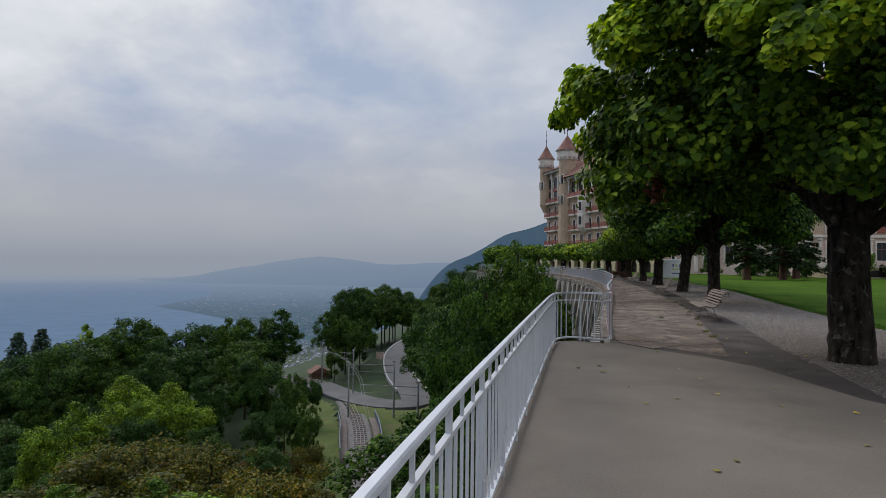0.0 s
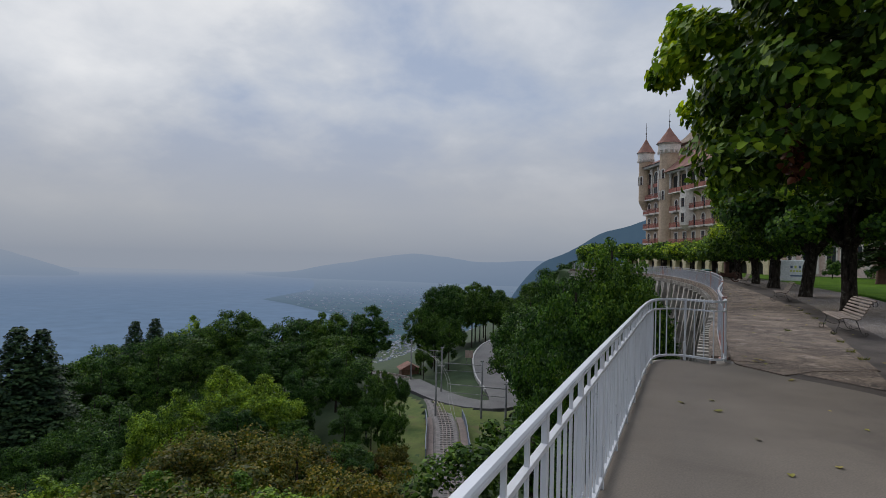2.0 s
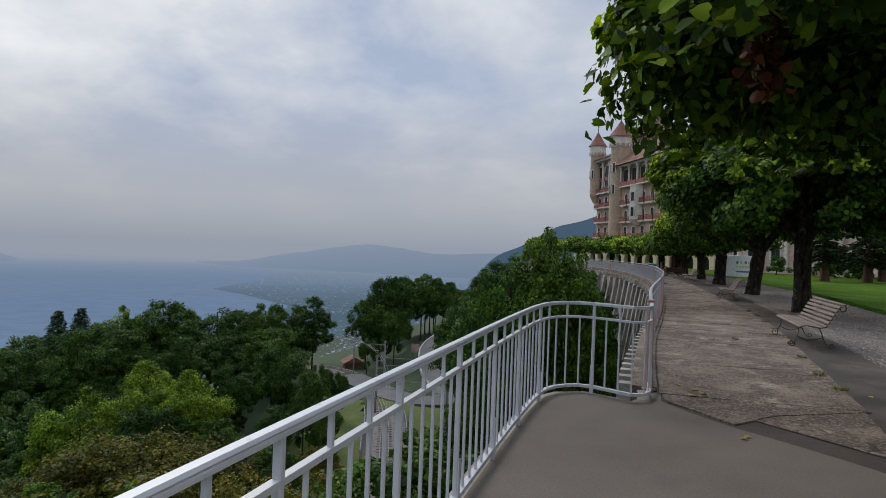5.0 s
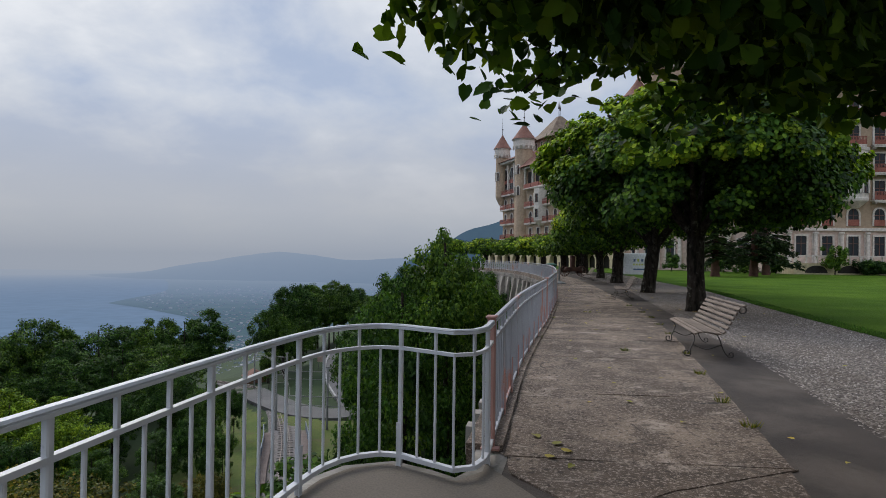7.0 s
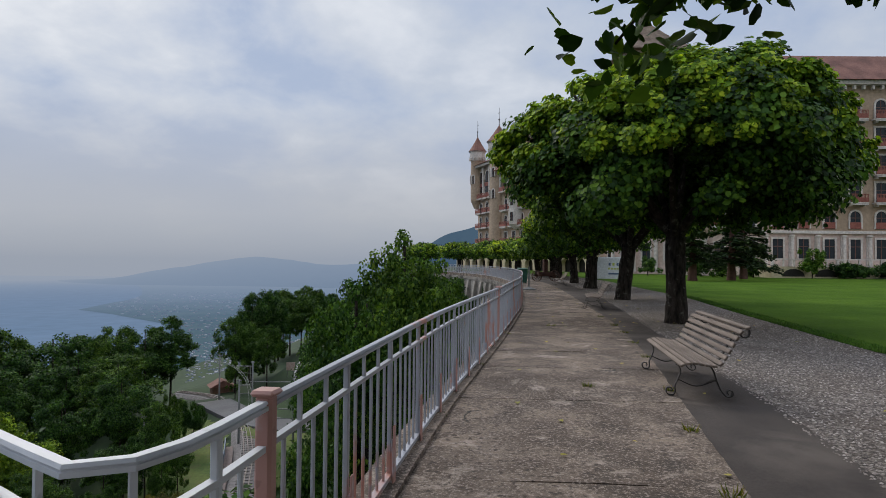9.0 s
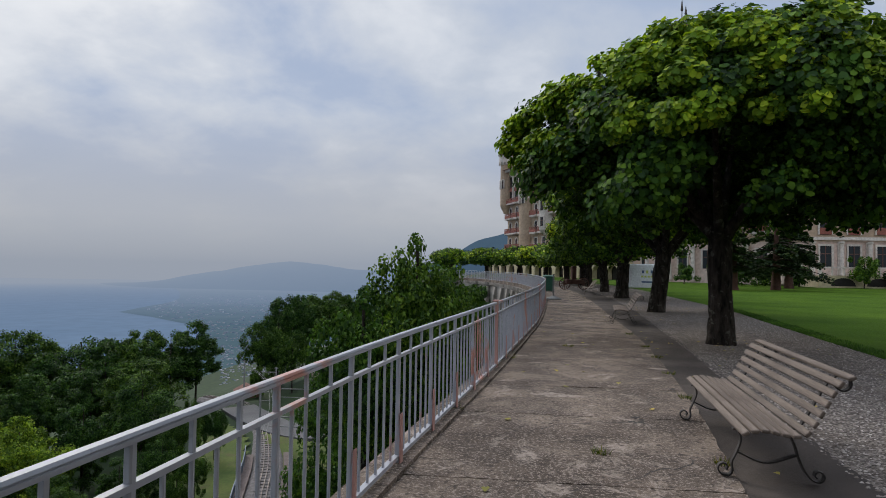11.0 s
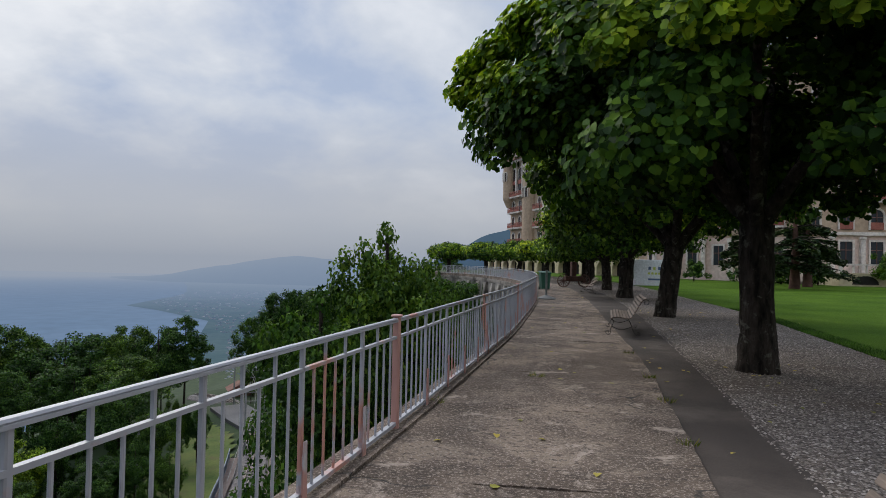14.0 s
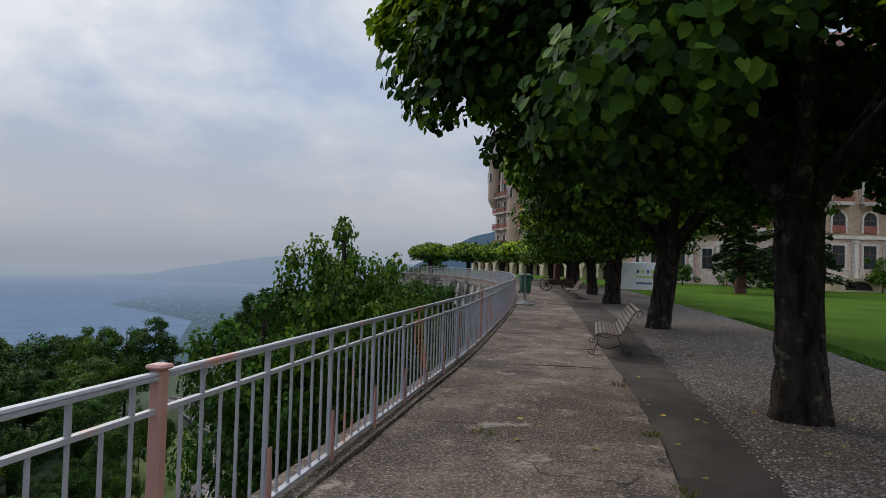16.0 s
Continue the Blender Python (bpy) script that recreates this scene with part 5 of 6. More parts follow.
# terrace in front of the wing, with low arches and a balustrade
terrace = thing("terrace_wall", pose(0, 0, 0), "ochre terrace wall with low arches and a balustrade", "terrace wall")
wall_block(terrace, RX + 1.5, 66, RY - 4.5, RY - 0.4, -0.2, 1.25, M_YELLOW, "wall")
wall_block(terrace, RX + 1.4, 66, RY - 4.6, RY - 4.3, 2.0, 2.15, M_TRIM, "balustrade_rail")
for i in range(22):
    x = RX + 1.7 + i * 1.2
    part("baluster_pier", boxed((0.3 if i % 3 == 0 else 0.14, 0.2, 0.75), Matrix.Translation((x, RY - 4.45, 1.625))), M_TRIM, terrace)
for i in range(7):
    x = RX + 4.0 + i * 3.6
    # flat dark plates paint the shade of the low arches
    o = part("arch_recess", plate([(1.25 * math.cos(a), 0.15 + 0.85 * math.sin(a)) for a in np.linspace(0, math.pi, 10)], -0.012, 0.3), M_RECESS_SHADE, terrace)
    o.location = (x, RY - 4.5, 0)

# long wing behind the limes, running away to the lake end
C, D = Vector((13.2, 137.5)), Vector((0.34, -0.94)).normalized()
yaw = math.degrees(math.atan2(D.y, D.x))
long_wing = thing("hotel", pose(C.x, C.y, 0, 0, 0, yaw), "long hotel wing with loggias, round turrets and tiled roofs", "hotel", "hotel wings")
LW = long_wing
wall_block(LW, 1.5, 46, 0, 15, 0, 20.2, M_TAN)
wall_block(LW, 1.5, 46, -0.9, 0.2, 19.9, 20.3, M_TRIM, "cornice")
part("roof", hipped(bmesh.new(), 0.5, 47, -1.6, 16, 20.3, 24.6, 4.5), M_TILES, LW, "red-brown tiled roof with deep eaves")
wall_block(LW, -12, 1.0, 0.6, 15, 0, 22.6, M_TAN, "pavilion_wall")
wall_block(LW, -12.6, 1.0, -0.6, 15.5, 22.6, 23.1, M_TRIM, "pavilion_cornice")
part("pavilion_roof", hipped(bmesh.new(), -13, 1.2, -1.0, 16, 23.1, 25.0, 4), M_TILES, LW)
turret(LW, 0, 0.2, 1.9, 0.5, 26.6, 30.2)
turret(LW, -12.2, 0.4, 1.5, 13.5, 26.6, 30.0)
turret(LW, 41.5, -0.6, 1.7, 12, 25.4, 28.3, False)
pyramid_tower(LW, -4.5, 11.0, 4.3, 20, 28.0, 33.4)
for i in range(3):
    x = -10.2 + 3.4 * i
    for k, z in enumerate((2.0, 5.6, 9.0, 12.3)):
        add_window(LW, "pav" + str(k % 2), pose(x, 0.58, z), 1.3, 2.3, True, 2)
    add_window(LW, "pav_loggia", pose(x, 0.58, 15.6), 2.2, 6.0, True, 2)
    part("loggia_column", lathe([(0.3, 15.2), (0.26, 15.6), (0.24, 21), (0.36, 21.4), (0.36, 22.4)], 10), M_TRIM, LW).location = (x - 1.7, 0.3, 0)
    part("loggia_rail", boxed((2.3, 0.15, 0.8), Matrix.Translation((x, 0.45, 18.6))), M_REDIRON, LW)
for i in range(11):
    x = 4.2 + 3.6 * i
    for k, z in enumerate((1.6, 5.2, 8.6, 12.0)):
        add_window(LW, "long" + str(k), pose(x, -0.01, z), 1.3, 2.3, k > 1, 2 * (k > 0))
    # a dark sheet on the wall paints the shade inside the loggia
    part("loggia_recess", boxed((2.9, 0.06, 3.3), Matrix.Translation((x, -0.02, 17.6))), M_RECESS_SHADE, LW)
    part("loggia_column", lathe([(0.28, 15.8), (0.24, 16.2), (0.22, 19.2), (0.36, 19.5), (0.36, 19.9)], 10), M_TRIM, LW).location = (x - 1.8, -0.55, 0)
    part("loggia_floor", boxed((3.6, 1.1, 0.2), Matrix.Translation((x, -0.5, 15.7))), M_TRIM, LW)
    part("loggia_rail", boxed((3.3, 0.08, 0.85), Matrix.Translation((x, -0.95, 16.25))), M_REDIRON, LW)
bm = lathe([(0.7, 7.8), (1.7, 8.8), (1.7, 15.2), (1.8, 15.3), (1.8, 15.6)], 8)
part("oriel", bm, M_TRIM, LW, "white polygonal oriel window").location = (9.6, -0.2, 0)
for z in (9.4, 12.4):
    for a in (-112.5, -67.5, -157.5):
        add_window(LW, "oriel", pose(9.6 + 1.58 * math.cos(radians(a)), -0.2 + 1.58 * math.sin(radians(a)), z, 0, 0, a + 90), 0.75, 1.7, False, False)

# link between the wings, with a white colonnade at its foot
link = thing("hotel", pose(26.5, 97.0, 0, 0, 0, math.degrees(math.atan2(-13.5, 11.0))), "middle hotel block with a pale colonnaded ground floor", "hotel", "hotel wings")
wall_block(link, 0, 18, 0, 14, 0, 5.0, M_PINK, "ground_floor_wall")
wall_block(link, 0, 18, 0.02, 14, 5.0, 23.0, M_TAN, "upper_wall")
part("roof", hipped(bmesh.new(), -1, 19, -1.0, 15, 23.0, 27, 4), M_TILES, link)
for i in range(5):
    x = 2 + 3.4 * i
    add_window(link, "wide_ground", pose(x, -0.01, 1.8), 1.25, 2.3, False, False)
    part("column", lathe([(0.3, 0.3), (0.25, 4.2), (0.38, 4.5), (0.38, 4.9)], 10), M_TRIM, link).location = (x - 1.7, -0.5, 0)
    for z in (6.2, 9.6, 13, 16.4):
        add_window(link, "wide_bFalse", pose(x, -0.01, z), 1.25, 2.35, False, True)

# ochre arcade under the terrace of the long wing
arcade = thing("arcade", pose(9.0, 138.0, 0, 0, 0, yaw), "ochre garden arcade with round arches", "arcade")
wall_block(arcade, -12, 43, -0.1, 1.2, 2.25, 2.8, M_YELLOW, "parapet")
# coloured near black for the shade behind the arches
wall_block(arcade, -12, 43, 0.9, 1.2, 0, 2.25, M_RECESS_SHADE, "back_wall")
for i in range(14):
    o = part("pier", boxed((1.2, 0.9, 2.3), Matrix.Translation((-11.4 + 4.1 * i, 0.35, 1.13)), 0.04), M_YELLOW, arcade)
    if i < 13:
        c = -11.4 + 4.1 * i + 2.05
        pts = [(c - 1.46, 2.26), (c - 1.46, 1.0)] + [(c - 1.45 * math.cos(a), 1.0 + 1.15 * math.sin(a)) for a in np.linspace(0, math.pi, 10)] + [(c + 1.46, 1.0), (c + 1.46, 2.26)]
        part("arch", plate(pts, -0.05, 0.7), M_YELLOW, arcade)


# ==== railway, road and poles on the slope ====
M_STEEL = surface("rail_steel", (0.1, 0.075, 0.06), (0.2, 0.16, 0.14), 2, 20, 0.45, 0.7, 0.5)
M_CONCRETE = surface("pale_concrete", (0.28, 0.27, 0.26), (0.4, 0.39, 0.37), 0.8, 8, 0.9)
M_BLUEGREY = surface("blue_grey_paint", (0.11, 0.14, 0.18), (0.16, 0.19, 0.24), 1, 8, 0.6)
M_POLE = surface("grey_pole", (0.12, 0.12, 0.115), (0.2, 0.2, 0.19), 1.5, 10, 0.7, 0.3)
M_SALMON = surface("reddish_paving", (0.13, 0.1, 0.088), (0.18, 0.14, 0.125), 1, 6, 0.9)
track = smooth_line(TRACK, 0.9)
bed = sweep("railway_bed", track, [(1.9, -0.35), (1.35, 0.12), (-1.35, 0.12), (-1.9, -0.35), (-3.0, -2.5), (3.0, -2.5)], M_BALLAST)
tagged(bed, "grey ballast bed of the mountain railway", "railway", kind="structure")
railway = thing("railway_track", pose(0, 0, 0), "narrow rack railway track curving down the slope", "railway track")
for off, name in ((0.48, "rail"), (-0.48, "rail"), (0.0, "rack")):
    sweep(name, track + (0, 0, 0.24), [(off + 0.05, -0.06), (off + 0.05, 0.08), (off - 0.05, 0.08), (off - 0.05, -0.06)], M_STEEL, railway)
tn = side_normals(track)
sleeper_me = mesh_of("sleeper", boxed((0.22, 1.7, 0.1)), M_BALLAST)
for p, n in zip(track, tn):
    o = new("sleeper", sleeper_me)
    o.parent, o.matrix_basis = railway, Matrix.Translation((p[0], p[1], p[2] + 0.14)) @ Matrix.Rotation(math.atan2(-n[0], n[1]), 4, "Z")
for side in (-1, 1):
    k = [i for i, p in enumerate(track) if 66 < p[1] < 84]
    ln = track[k] + np.c_[tn[k] * side * 2.15, np.zeros(len(k))]
    slab = sweep("platform_slab", ln, [(0.45, 0.22), (0.45, -1.5), (-0.45, -1.5), (-0.45, 0.22)], M_SALMON)
    tagged(slab, "narrow reddish railway platform with pale ends", "platform", "railway platforms")
    fence = thing("fence", pose(*(ln[0])), "low blue-grey fence beside the railway platform", "fence", "platform fences")
    fl = ln - ln[0] + np.c_[tn[k] * side * 0.42, np.full(len(k), 0.3)]
    sweep("fence_rail", fl + (0, 0, 1.0), [(0.05, -0.05), (0.05, 0.05), (-0.05, 0.05), (-0.05, -0.05)], M_BLUEGREY, fence)
    sweep("fence_panel", fl + (0, 0, 0.5), [(0.02, -0.45), (0.02, 0.3), (-0.02, 0.3), (-0.02, -0.45)], M_BLUEGREY, fence)
    for q in fl[::3]:
        o = part("fence_post", boxed((0.09, 0.09, 1.1), Matrix.Translation((0, 0, 0.5))), M_BLUEGREY, fence)
        o.location = q
road_line = smooth_line(ROAD, 1.2)
road = sweep("road", road_line, [(2.6, 0.0), (2.6, -1.6), (-2.6, -1.6), (-2.6, 0.0)], M_ROAD)
tagged(road, "narrow asphalt mountain road climbing through the woods", "road", kind="structure")
for side in (-1, 1):
    k = [i for i, p in enumerate(road_line) if p[1] > 101 and p[0] > -26]
    ln = road_line[k] + np.c_[side_normals(road_line)[k] * side * 2.6, np.zeros(len(k))]
    tagged(sweep("road_kerb", ln, [(0.14, 0.14), (0.14, -0.4), (-0.14, -0.4), (-0.14, 0.14)], M_CONCRETE), "pale kerb along the mountain road", "kerb", kind="structure")
meadow_pts = [(-25, 48), (-12, 42), (-13, 50), (-16.8, 61), (-19.8, 71), (-22.8, 81), (-27.2, 92), (-33, 97), (-32, 82), (-29, 62)]
verge_pts = [(-15.5, 68), (-13, 75), (-11, 88), (-18, 88.5), (-24, 91), (-29, 97), (-33, 103), (-28, 98), (-22, 86), (-18, 76)]


def patch(name, poly, material, step, lift, label):
    """A patch of ground cover that follows the slope inside an outline."""
    p = np.array(poly, float)
    gxs, gys = np.arange(p[:, 0].min(), p[:, 0].max() + step, step), np.arange(p[:, 1].min(), p[:, 1].max() + step, step)
    mx, my = np.meshgrid(gxs, gys)
    mz = land(mx, my) + lift
    cx, cy = (mx[:-1, :-1] + step / 2).ravel(), (my[:-1, :-1] + step / 2).ravel()
    inside = np.zeros(len(cx), bool)
    for (x0, y0), (x1, y1) in zip(p, np.roll(p, -1, 0)):
        cross = ((y0 > cy) != (y1 > cy)) & (cx < (x1 - x0) * (cy - y0) / (y1 - y0 + 1e-9) + x0)
        inside ^= cross
    w = len(gxs)
    faces = [tuple(int(k) // (w - 1) * w + int(k) % (w - 1) + o for o in (0, 1, w + 1, w)) for k in np.nonzero(inside)[0]]
    ob = obj(name, np.stack([mx.ravel(), my.ravel(), mz.ravel()], 1), faces, material, None, True)
    return tagged(ob, label, "meadow", kind="structure")


patch("meadow", meadow_pts, M_MEADOW, 1.0, 0.3, "mown grass patch beside the railway")
patch("verge", verge_pts, M_MEADOW, 1.0, 0.38, "green verge between the railway and the road")


def mast(x, y, z, tall, arm=None):
    t = thing("catenary_mast", pose(x, y, z), "grey railway mast" + (" with a bracket arm over the track" if arm else " standing among the trees"), "mast", "railway masts")
    part("mast_pole", lathe([(0.17, -1.5), (0.15, 0), (0.11, tall)], 8), M_POLE, t, "", True)
    part("mast_cap", boxed((0.5, 0.16, 0.16), Matrix.Translation((0, 0, tall - 0.1))), M_POLE, t)
    if arm:
        d = Vector((arm[0] - x, arm[1] - y, 0))
        m = Matrix.Rotation(math.atan2(d.y, d.x), 4, "Z")
        for z0, s in ((tall - 0.7, 0.05), (tall - 1.7, 0.035)):
            part("bracket_arm", boxed((d.length, s * 2, s * 2), m @ Matrix.Translation((d.length / 2, 0, z0))), M_POLE, t)
    return t


mast(-28.5, 72.7, -23.0, 8.2)
mast(-22.5, 84.0, -21.2, 8.0, (-21.4, 84.5))
mast(-16.0, 84.5, -21.2, 8.4, (-21.4, 84.5))
mast(-11.0, 74.0, -21.2, 7.6, (-18.5, 74.5))
mast(-25.5, 98.5, -21.2, 7.8, (-27.8, 98.8))
mast(-33.5, 107.0, -21.4, 7.6, (-33, 106.5))
for off in (0.0, 0.35):
    ln = smooth_line([(p[0] + off, p[1], p[2] + 6.4) for p in TRACK[2:8]], 2.0)
    tagged(sweep("overhead_wire", ln, [(0.018, -0.018), (0.018, 0.018), (-0.018, 0.018), (-0.018, -0.018)], M_POLE), "thin overhead wire of the mountain railway", "cable", "overhead wires")
hut = thing("station_hut", pose(-38.5, 121.5, -24.0, 0, 0, 30), "small brown wooden hut by the railway", "hut")
part("wall", boxed((3.6, 3, 2.4), Matrix.Translation((0, 0, 1.2))), surface("brown_boards", (0.1, 0.055, 0.035), (0.18, 0.1, 0.065), 1, 8, 0.85), hut)
part("roof", plate([(-2.3, 2.3), (2.3, 2.3), (0, 3.5)], -1.9, 1.9), M_TILES, hut)
road_sign = thing("road_sign", pose(-25.6, 120.5, -19.9, 0, 0, -12), "small pinkish road sign on two posts", "sign")
part("sign_board", boxed((1.7, 0.08, 1.5), Matrix.Translation((0, 0, 2.0)), 0.02), surface("faded_sign", (0.4, 0.28, 0.24), (0.52, 0.4, 0.34), 1, 6, 0.7), road_sign)
for s in (-0.6, 0.6):
    part("sign_post", boxed((0.08, 0.08, 2.0), Matrix.Translation((s, 0.05, 0.7))), M_POLE, road_sign)

# ==== town on the far shore ====
rt = np.random.default_rng(9)
tv, tf = [], []
ty = np.where(rt.uniform(size=2600) < 0.4, rt.uniform(1150, 1500, 2600), rt.uniform(1500, 2700, 2600))
ty[::3] = rt.uniform(700, 1100, len(ty[::3]))
tx = ty * np.where(np.arange(2600) % 3 == 0, rt.uniform(-0.42, -0.2, 2600), rt.uniform(-0.6, -0.1, 2600))
tz = np.maximum(land(tx, ty), -149) - 0.5
for x, y, z in zip(tx, ty, tz):
    if x < np.interp(y, [600, 1000, 1400, 1600, 1900, 2500], [-380, -480, -640, -860, -1080, -1230]) + 20:
        continue
    w, d, h = rt.uniform(1.2, 3.2) * y / 1600, rt.uniform(2, 4) * y / 1600, rt.uniform(1.6, 3.6) * y / 1600
    k = len(tv)
    tv += [(x + a * w, y + b * d, z + c * h) for c in (0, 1) for a, b in ((-1, -1), (1, -1), (1, 1), (-1, 1))]
    tf += [(k, k + 1, k + 5, k + 4), (k + 1, k + 2, k + 6, k + 5), (k + 2, k + 3, k + 7, k + 6), (k + 3, k, k + 4, k + 7), (k + 4, k + 5, k + 6, k + 7)]
m, nodes, links, b = mat_new("hazy_houses", 1.0, 0, 0)
links.new(ramp_of(nodes, links, nodes.new("ShaderNodeNewGeometry").outputs["Random Per Island"], [(0.0, (0.12, 0.13, 0.13)), (0.4, (0.3, 0.27, 0.25)), (0.75, (0.42, 0.33, 0.28)), (1.0, (0.65, 0.63, 0.6))]).outputs[0], b.inputs["Base Color"])
tagged(obj("town", tv, tf, haze_glow(m)), "tiny pale houses of the lakeside towns in haze", "town", kind="stuff")

# ==== lawn side: sign, bin, cart, shrubs ====
M_WHITE = surface("white_board", (0.62, 0.64, 0.66), (0.72, 0.74, 0.75), 1, 10, 0.5)
M_LIME_PRINT = surface("lime_print", (0.45, 0.5, 0.1), (0.52, 0.56, 0.14), 2, 20, 0.6)
M_BLUE_PRINT = surface("blue_print", (0.08, 0.12, 0.22), (0.11, 0.16, 0.27), 2, 20, 0.6)
M_GREEN_BIN = surface("green_plastic", (0.02, 0.075, 0.05), (0.03, 0.1, 0.065), 2, 15, 0.5)
sign = thing("info_sign", pose(15.55, 58.0, 0.05, 0, 0, -8), "white freestanding notice board with coloured bars of print", "sign")
part("board", boxed((2.5, 0.12, 1.75), Matrix.Translation((0, 0, 1.05)), 0.03), M_WHITE, sign)
for i, x in enumerate((0.1, 0.4, 0.72, 1.0)):
    part("print_bar", boxed((0.16, 0.012, 0.22), Matrix.Translation((x, -0.065, 1.35))), M_LIME_PRINT if i % 2 else M_BLUE_PRINT, sign)
for i, x in enumerate((0.05, 0.28, 0.5, 0.72, 0.95)):
    part("print_bar", boxed((0.15, 0.012, 0.14), Matrix.Translation((x, -0.065, 1.0))), M_LIME_PRINT, sign)
part("print_bar", boxed((1.0, 0.012, 0.12), Matrix.Translation((0.5, -0.065, 0.6))), M_BLUE_PRINT, sign)
for s in (-1.1, 1.1):
    part("sign_foot", boxed((0.08, 0.5, 0.2), Matrix.Translation((s, 0, 0.1))), M_WHITE, sign)

wheelie_bin = thing("wheeled_bin", pose(8.15, 53.0, -0.02, 0, 0, 10), "dark green wheeled rubbish bin by the railing", "bin")
bm = bmesh.new()
cyl(bm, 0.34, 0.42, 0.95, Matrix.Rotation(radians(45), 4, "Z") @ Matrix.Translation((0, 0, 0.08)), 4)
part("bin_body", bm, M_GREEN_BIN, wheelie_bin)
part("bin_lid", boxed((0.66, 0.7, 0.07), Matrix.Translation((0, 0, 1.06)) @ Matrix.Rotation(radians(6), 4, "X"), 0.02), M_GREEN_BIN, wheelie_bin)
for s in (-0.27, 0.27):
    part("wheel", cyl(bmesh.new(), 0.1, 0.1, 0.05, Matrix.Translation((s, 0.3, 0.1)) @ Matrix.Rotation(radians(90), 4, "Y"), 14), M_IRON, wheelie_bin)
stand = thing("barrier_stand", pose(7.3, 43.2, -0.02), "grey metal pole on a round weighted base", "stand")
part("base", lathe([(0.42, 0.0), (0.42, 0.06), (0.2, 0.14), (0.06, 0.2)], 18), M_POLE, stand)
part("pole", lathe([(0.045, 0.18), (0.045, 1.25), (0.06, 1.3)], 10), M_POLE, stand)

cart = thing("garden_cart", pose(10.6, 58.0, -0.02, 0, 0, 15), "rust-brown garden cart with spoked wheels", "cart")
M_RUST = surface("rust_brown", (0.06, 0.03, 0.022), (0.12, 0.06, 0.045), 3, 20, 0.9)
for s in (-0.75, 0.75):
    ring = [(0.42 * math.cos(a), 0.45 + 0.42 * math.sin(a)) for a in np.linspace(0, 2 * math.pi, 22)]
    w = part("wheel", arc_bar(ring, 0.07, 0.05), M_RUST, cart)
    w.location = (s, 0, 0)
    for a in range(0, 180, 30):
        sp = part("spoke", boxed((0.8, 0.03, 0.035), Matrix.Translation((0, 0, 0.45)) @ Matrix.Rotation(radians(a), 4, "Y")), M_RUST, w)
part("cart_body", boxed((1.3, 0.5, 0.35), Matrix.Translation((0, 0.1, 0.6)), 0.04), M_RUST, cart)
part("cart_post", boxed((0.35, 0.35, 1.0), Matrix.Translation((0, 0.1, 1.25)), 0.05), M_RUST, cart)


def shrub(x, y, h, r, seed, material, z0=0.05, n=2600, size=0.2, label="dense dark green shrub at the hotel's foot"):
    rg = np.random.default_rng(seed)
    t = thing("shrub", pose(x, y, z0), label, "shrub", "shrubs by the hotel")
    part("stem", limb(bmesh.new(), [(0, 0, -0.05), (0.05, 0, h * 0.4), (0, 0.05, h * 0.8)], 0.07, 0.02, 6), M_BARK, t, "", True)
    cl = np.c_[rg.normal(0, r * 0.42, 26), rg.normal(0, r * 0.42, 26), rg.uniform(0.2, 0.85, 26) * h, rg.uniform(0.22, 0.4, 26) * r]
    c = cl[rg.integers(0, 26, n)]
    d = rg.normal(size=(n, 3))
    d /= np.linalg.norm(d, axis=1)[:, None]
    pos = c[:, :3] + d * c[:, 3:4] * rg.uniform(0.5, 1, (n, 1))
    pos[:, 2] = np.clip(pos[:, 2], 0.06, None)
    v, f = leaf_cloud(pos, d + (0, 0, 0.5), size, rg, "card")
    quads("foliage", v, f, material, t)
    return t


for i, (x, y, h, r) in enumerate(((42.5, 76.2, 3.6, 1.4), (46.2, 76.5, 1.6, 1.3), (48.3, 76.6, 1.5, 1.3), (50.8, 76.5, 1.9, 1.2), (53.0, 76.6, 1.6, 1.6), (55.5, 76.4, 1.7, 1.5), (36.5, 77, 2.2, 1.6), (33.5, 78, 1.8, 1.6), (30.5, 79, 1.7, 1.6), (26.5, 82, 2.4, 1.2))):
    shrub(x, y, h, r, 60 + i, M_FOREST_LIGHT if i == 0 else M_FOREST, label="small light green tree before the hotel terrace" if i == 0 else "dense dark green shrub at the hotel's foot")


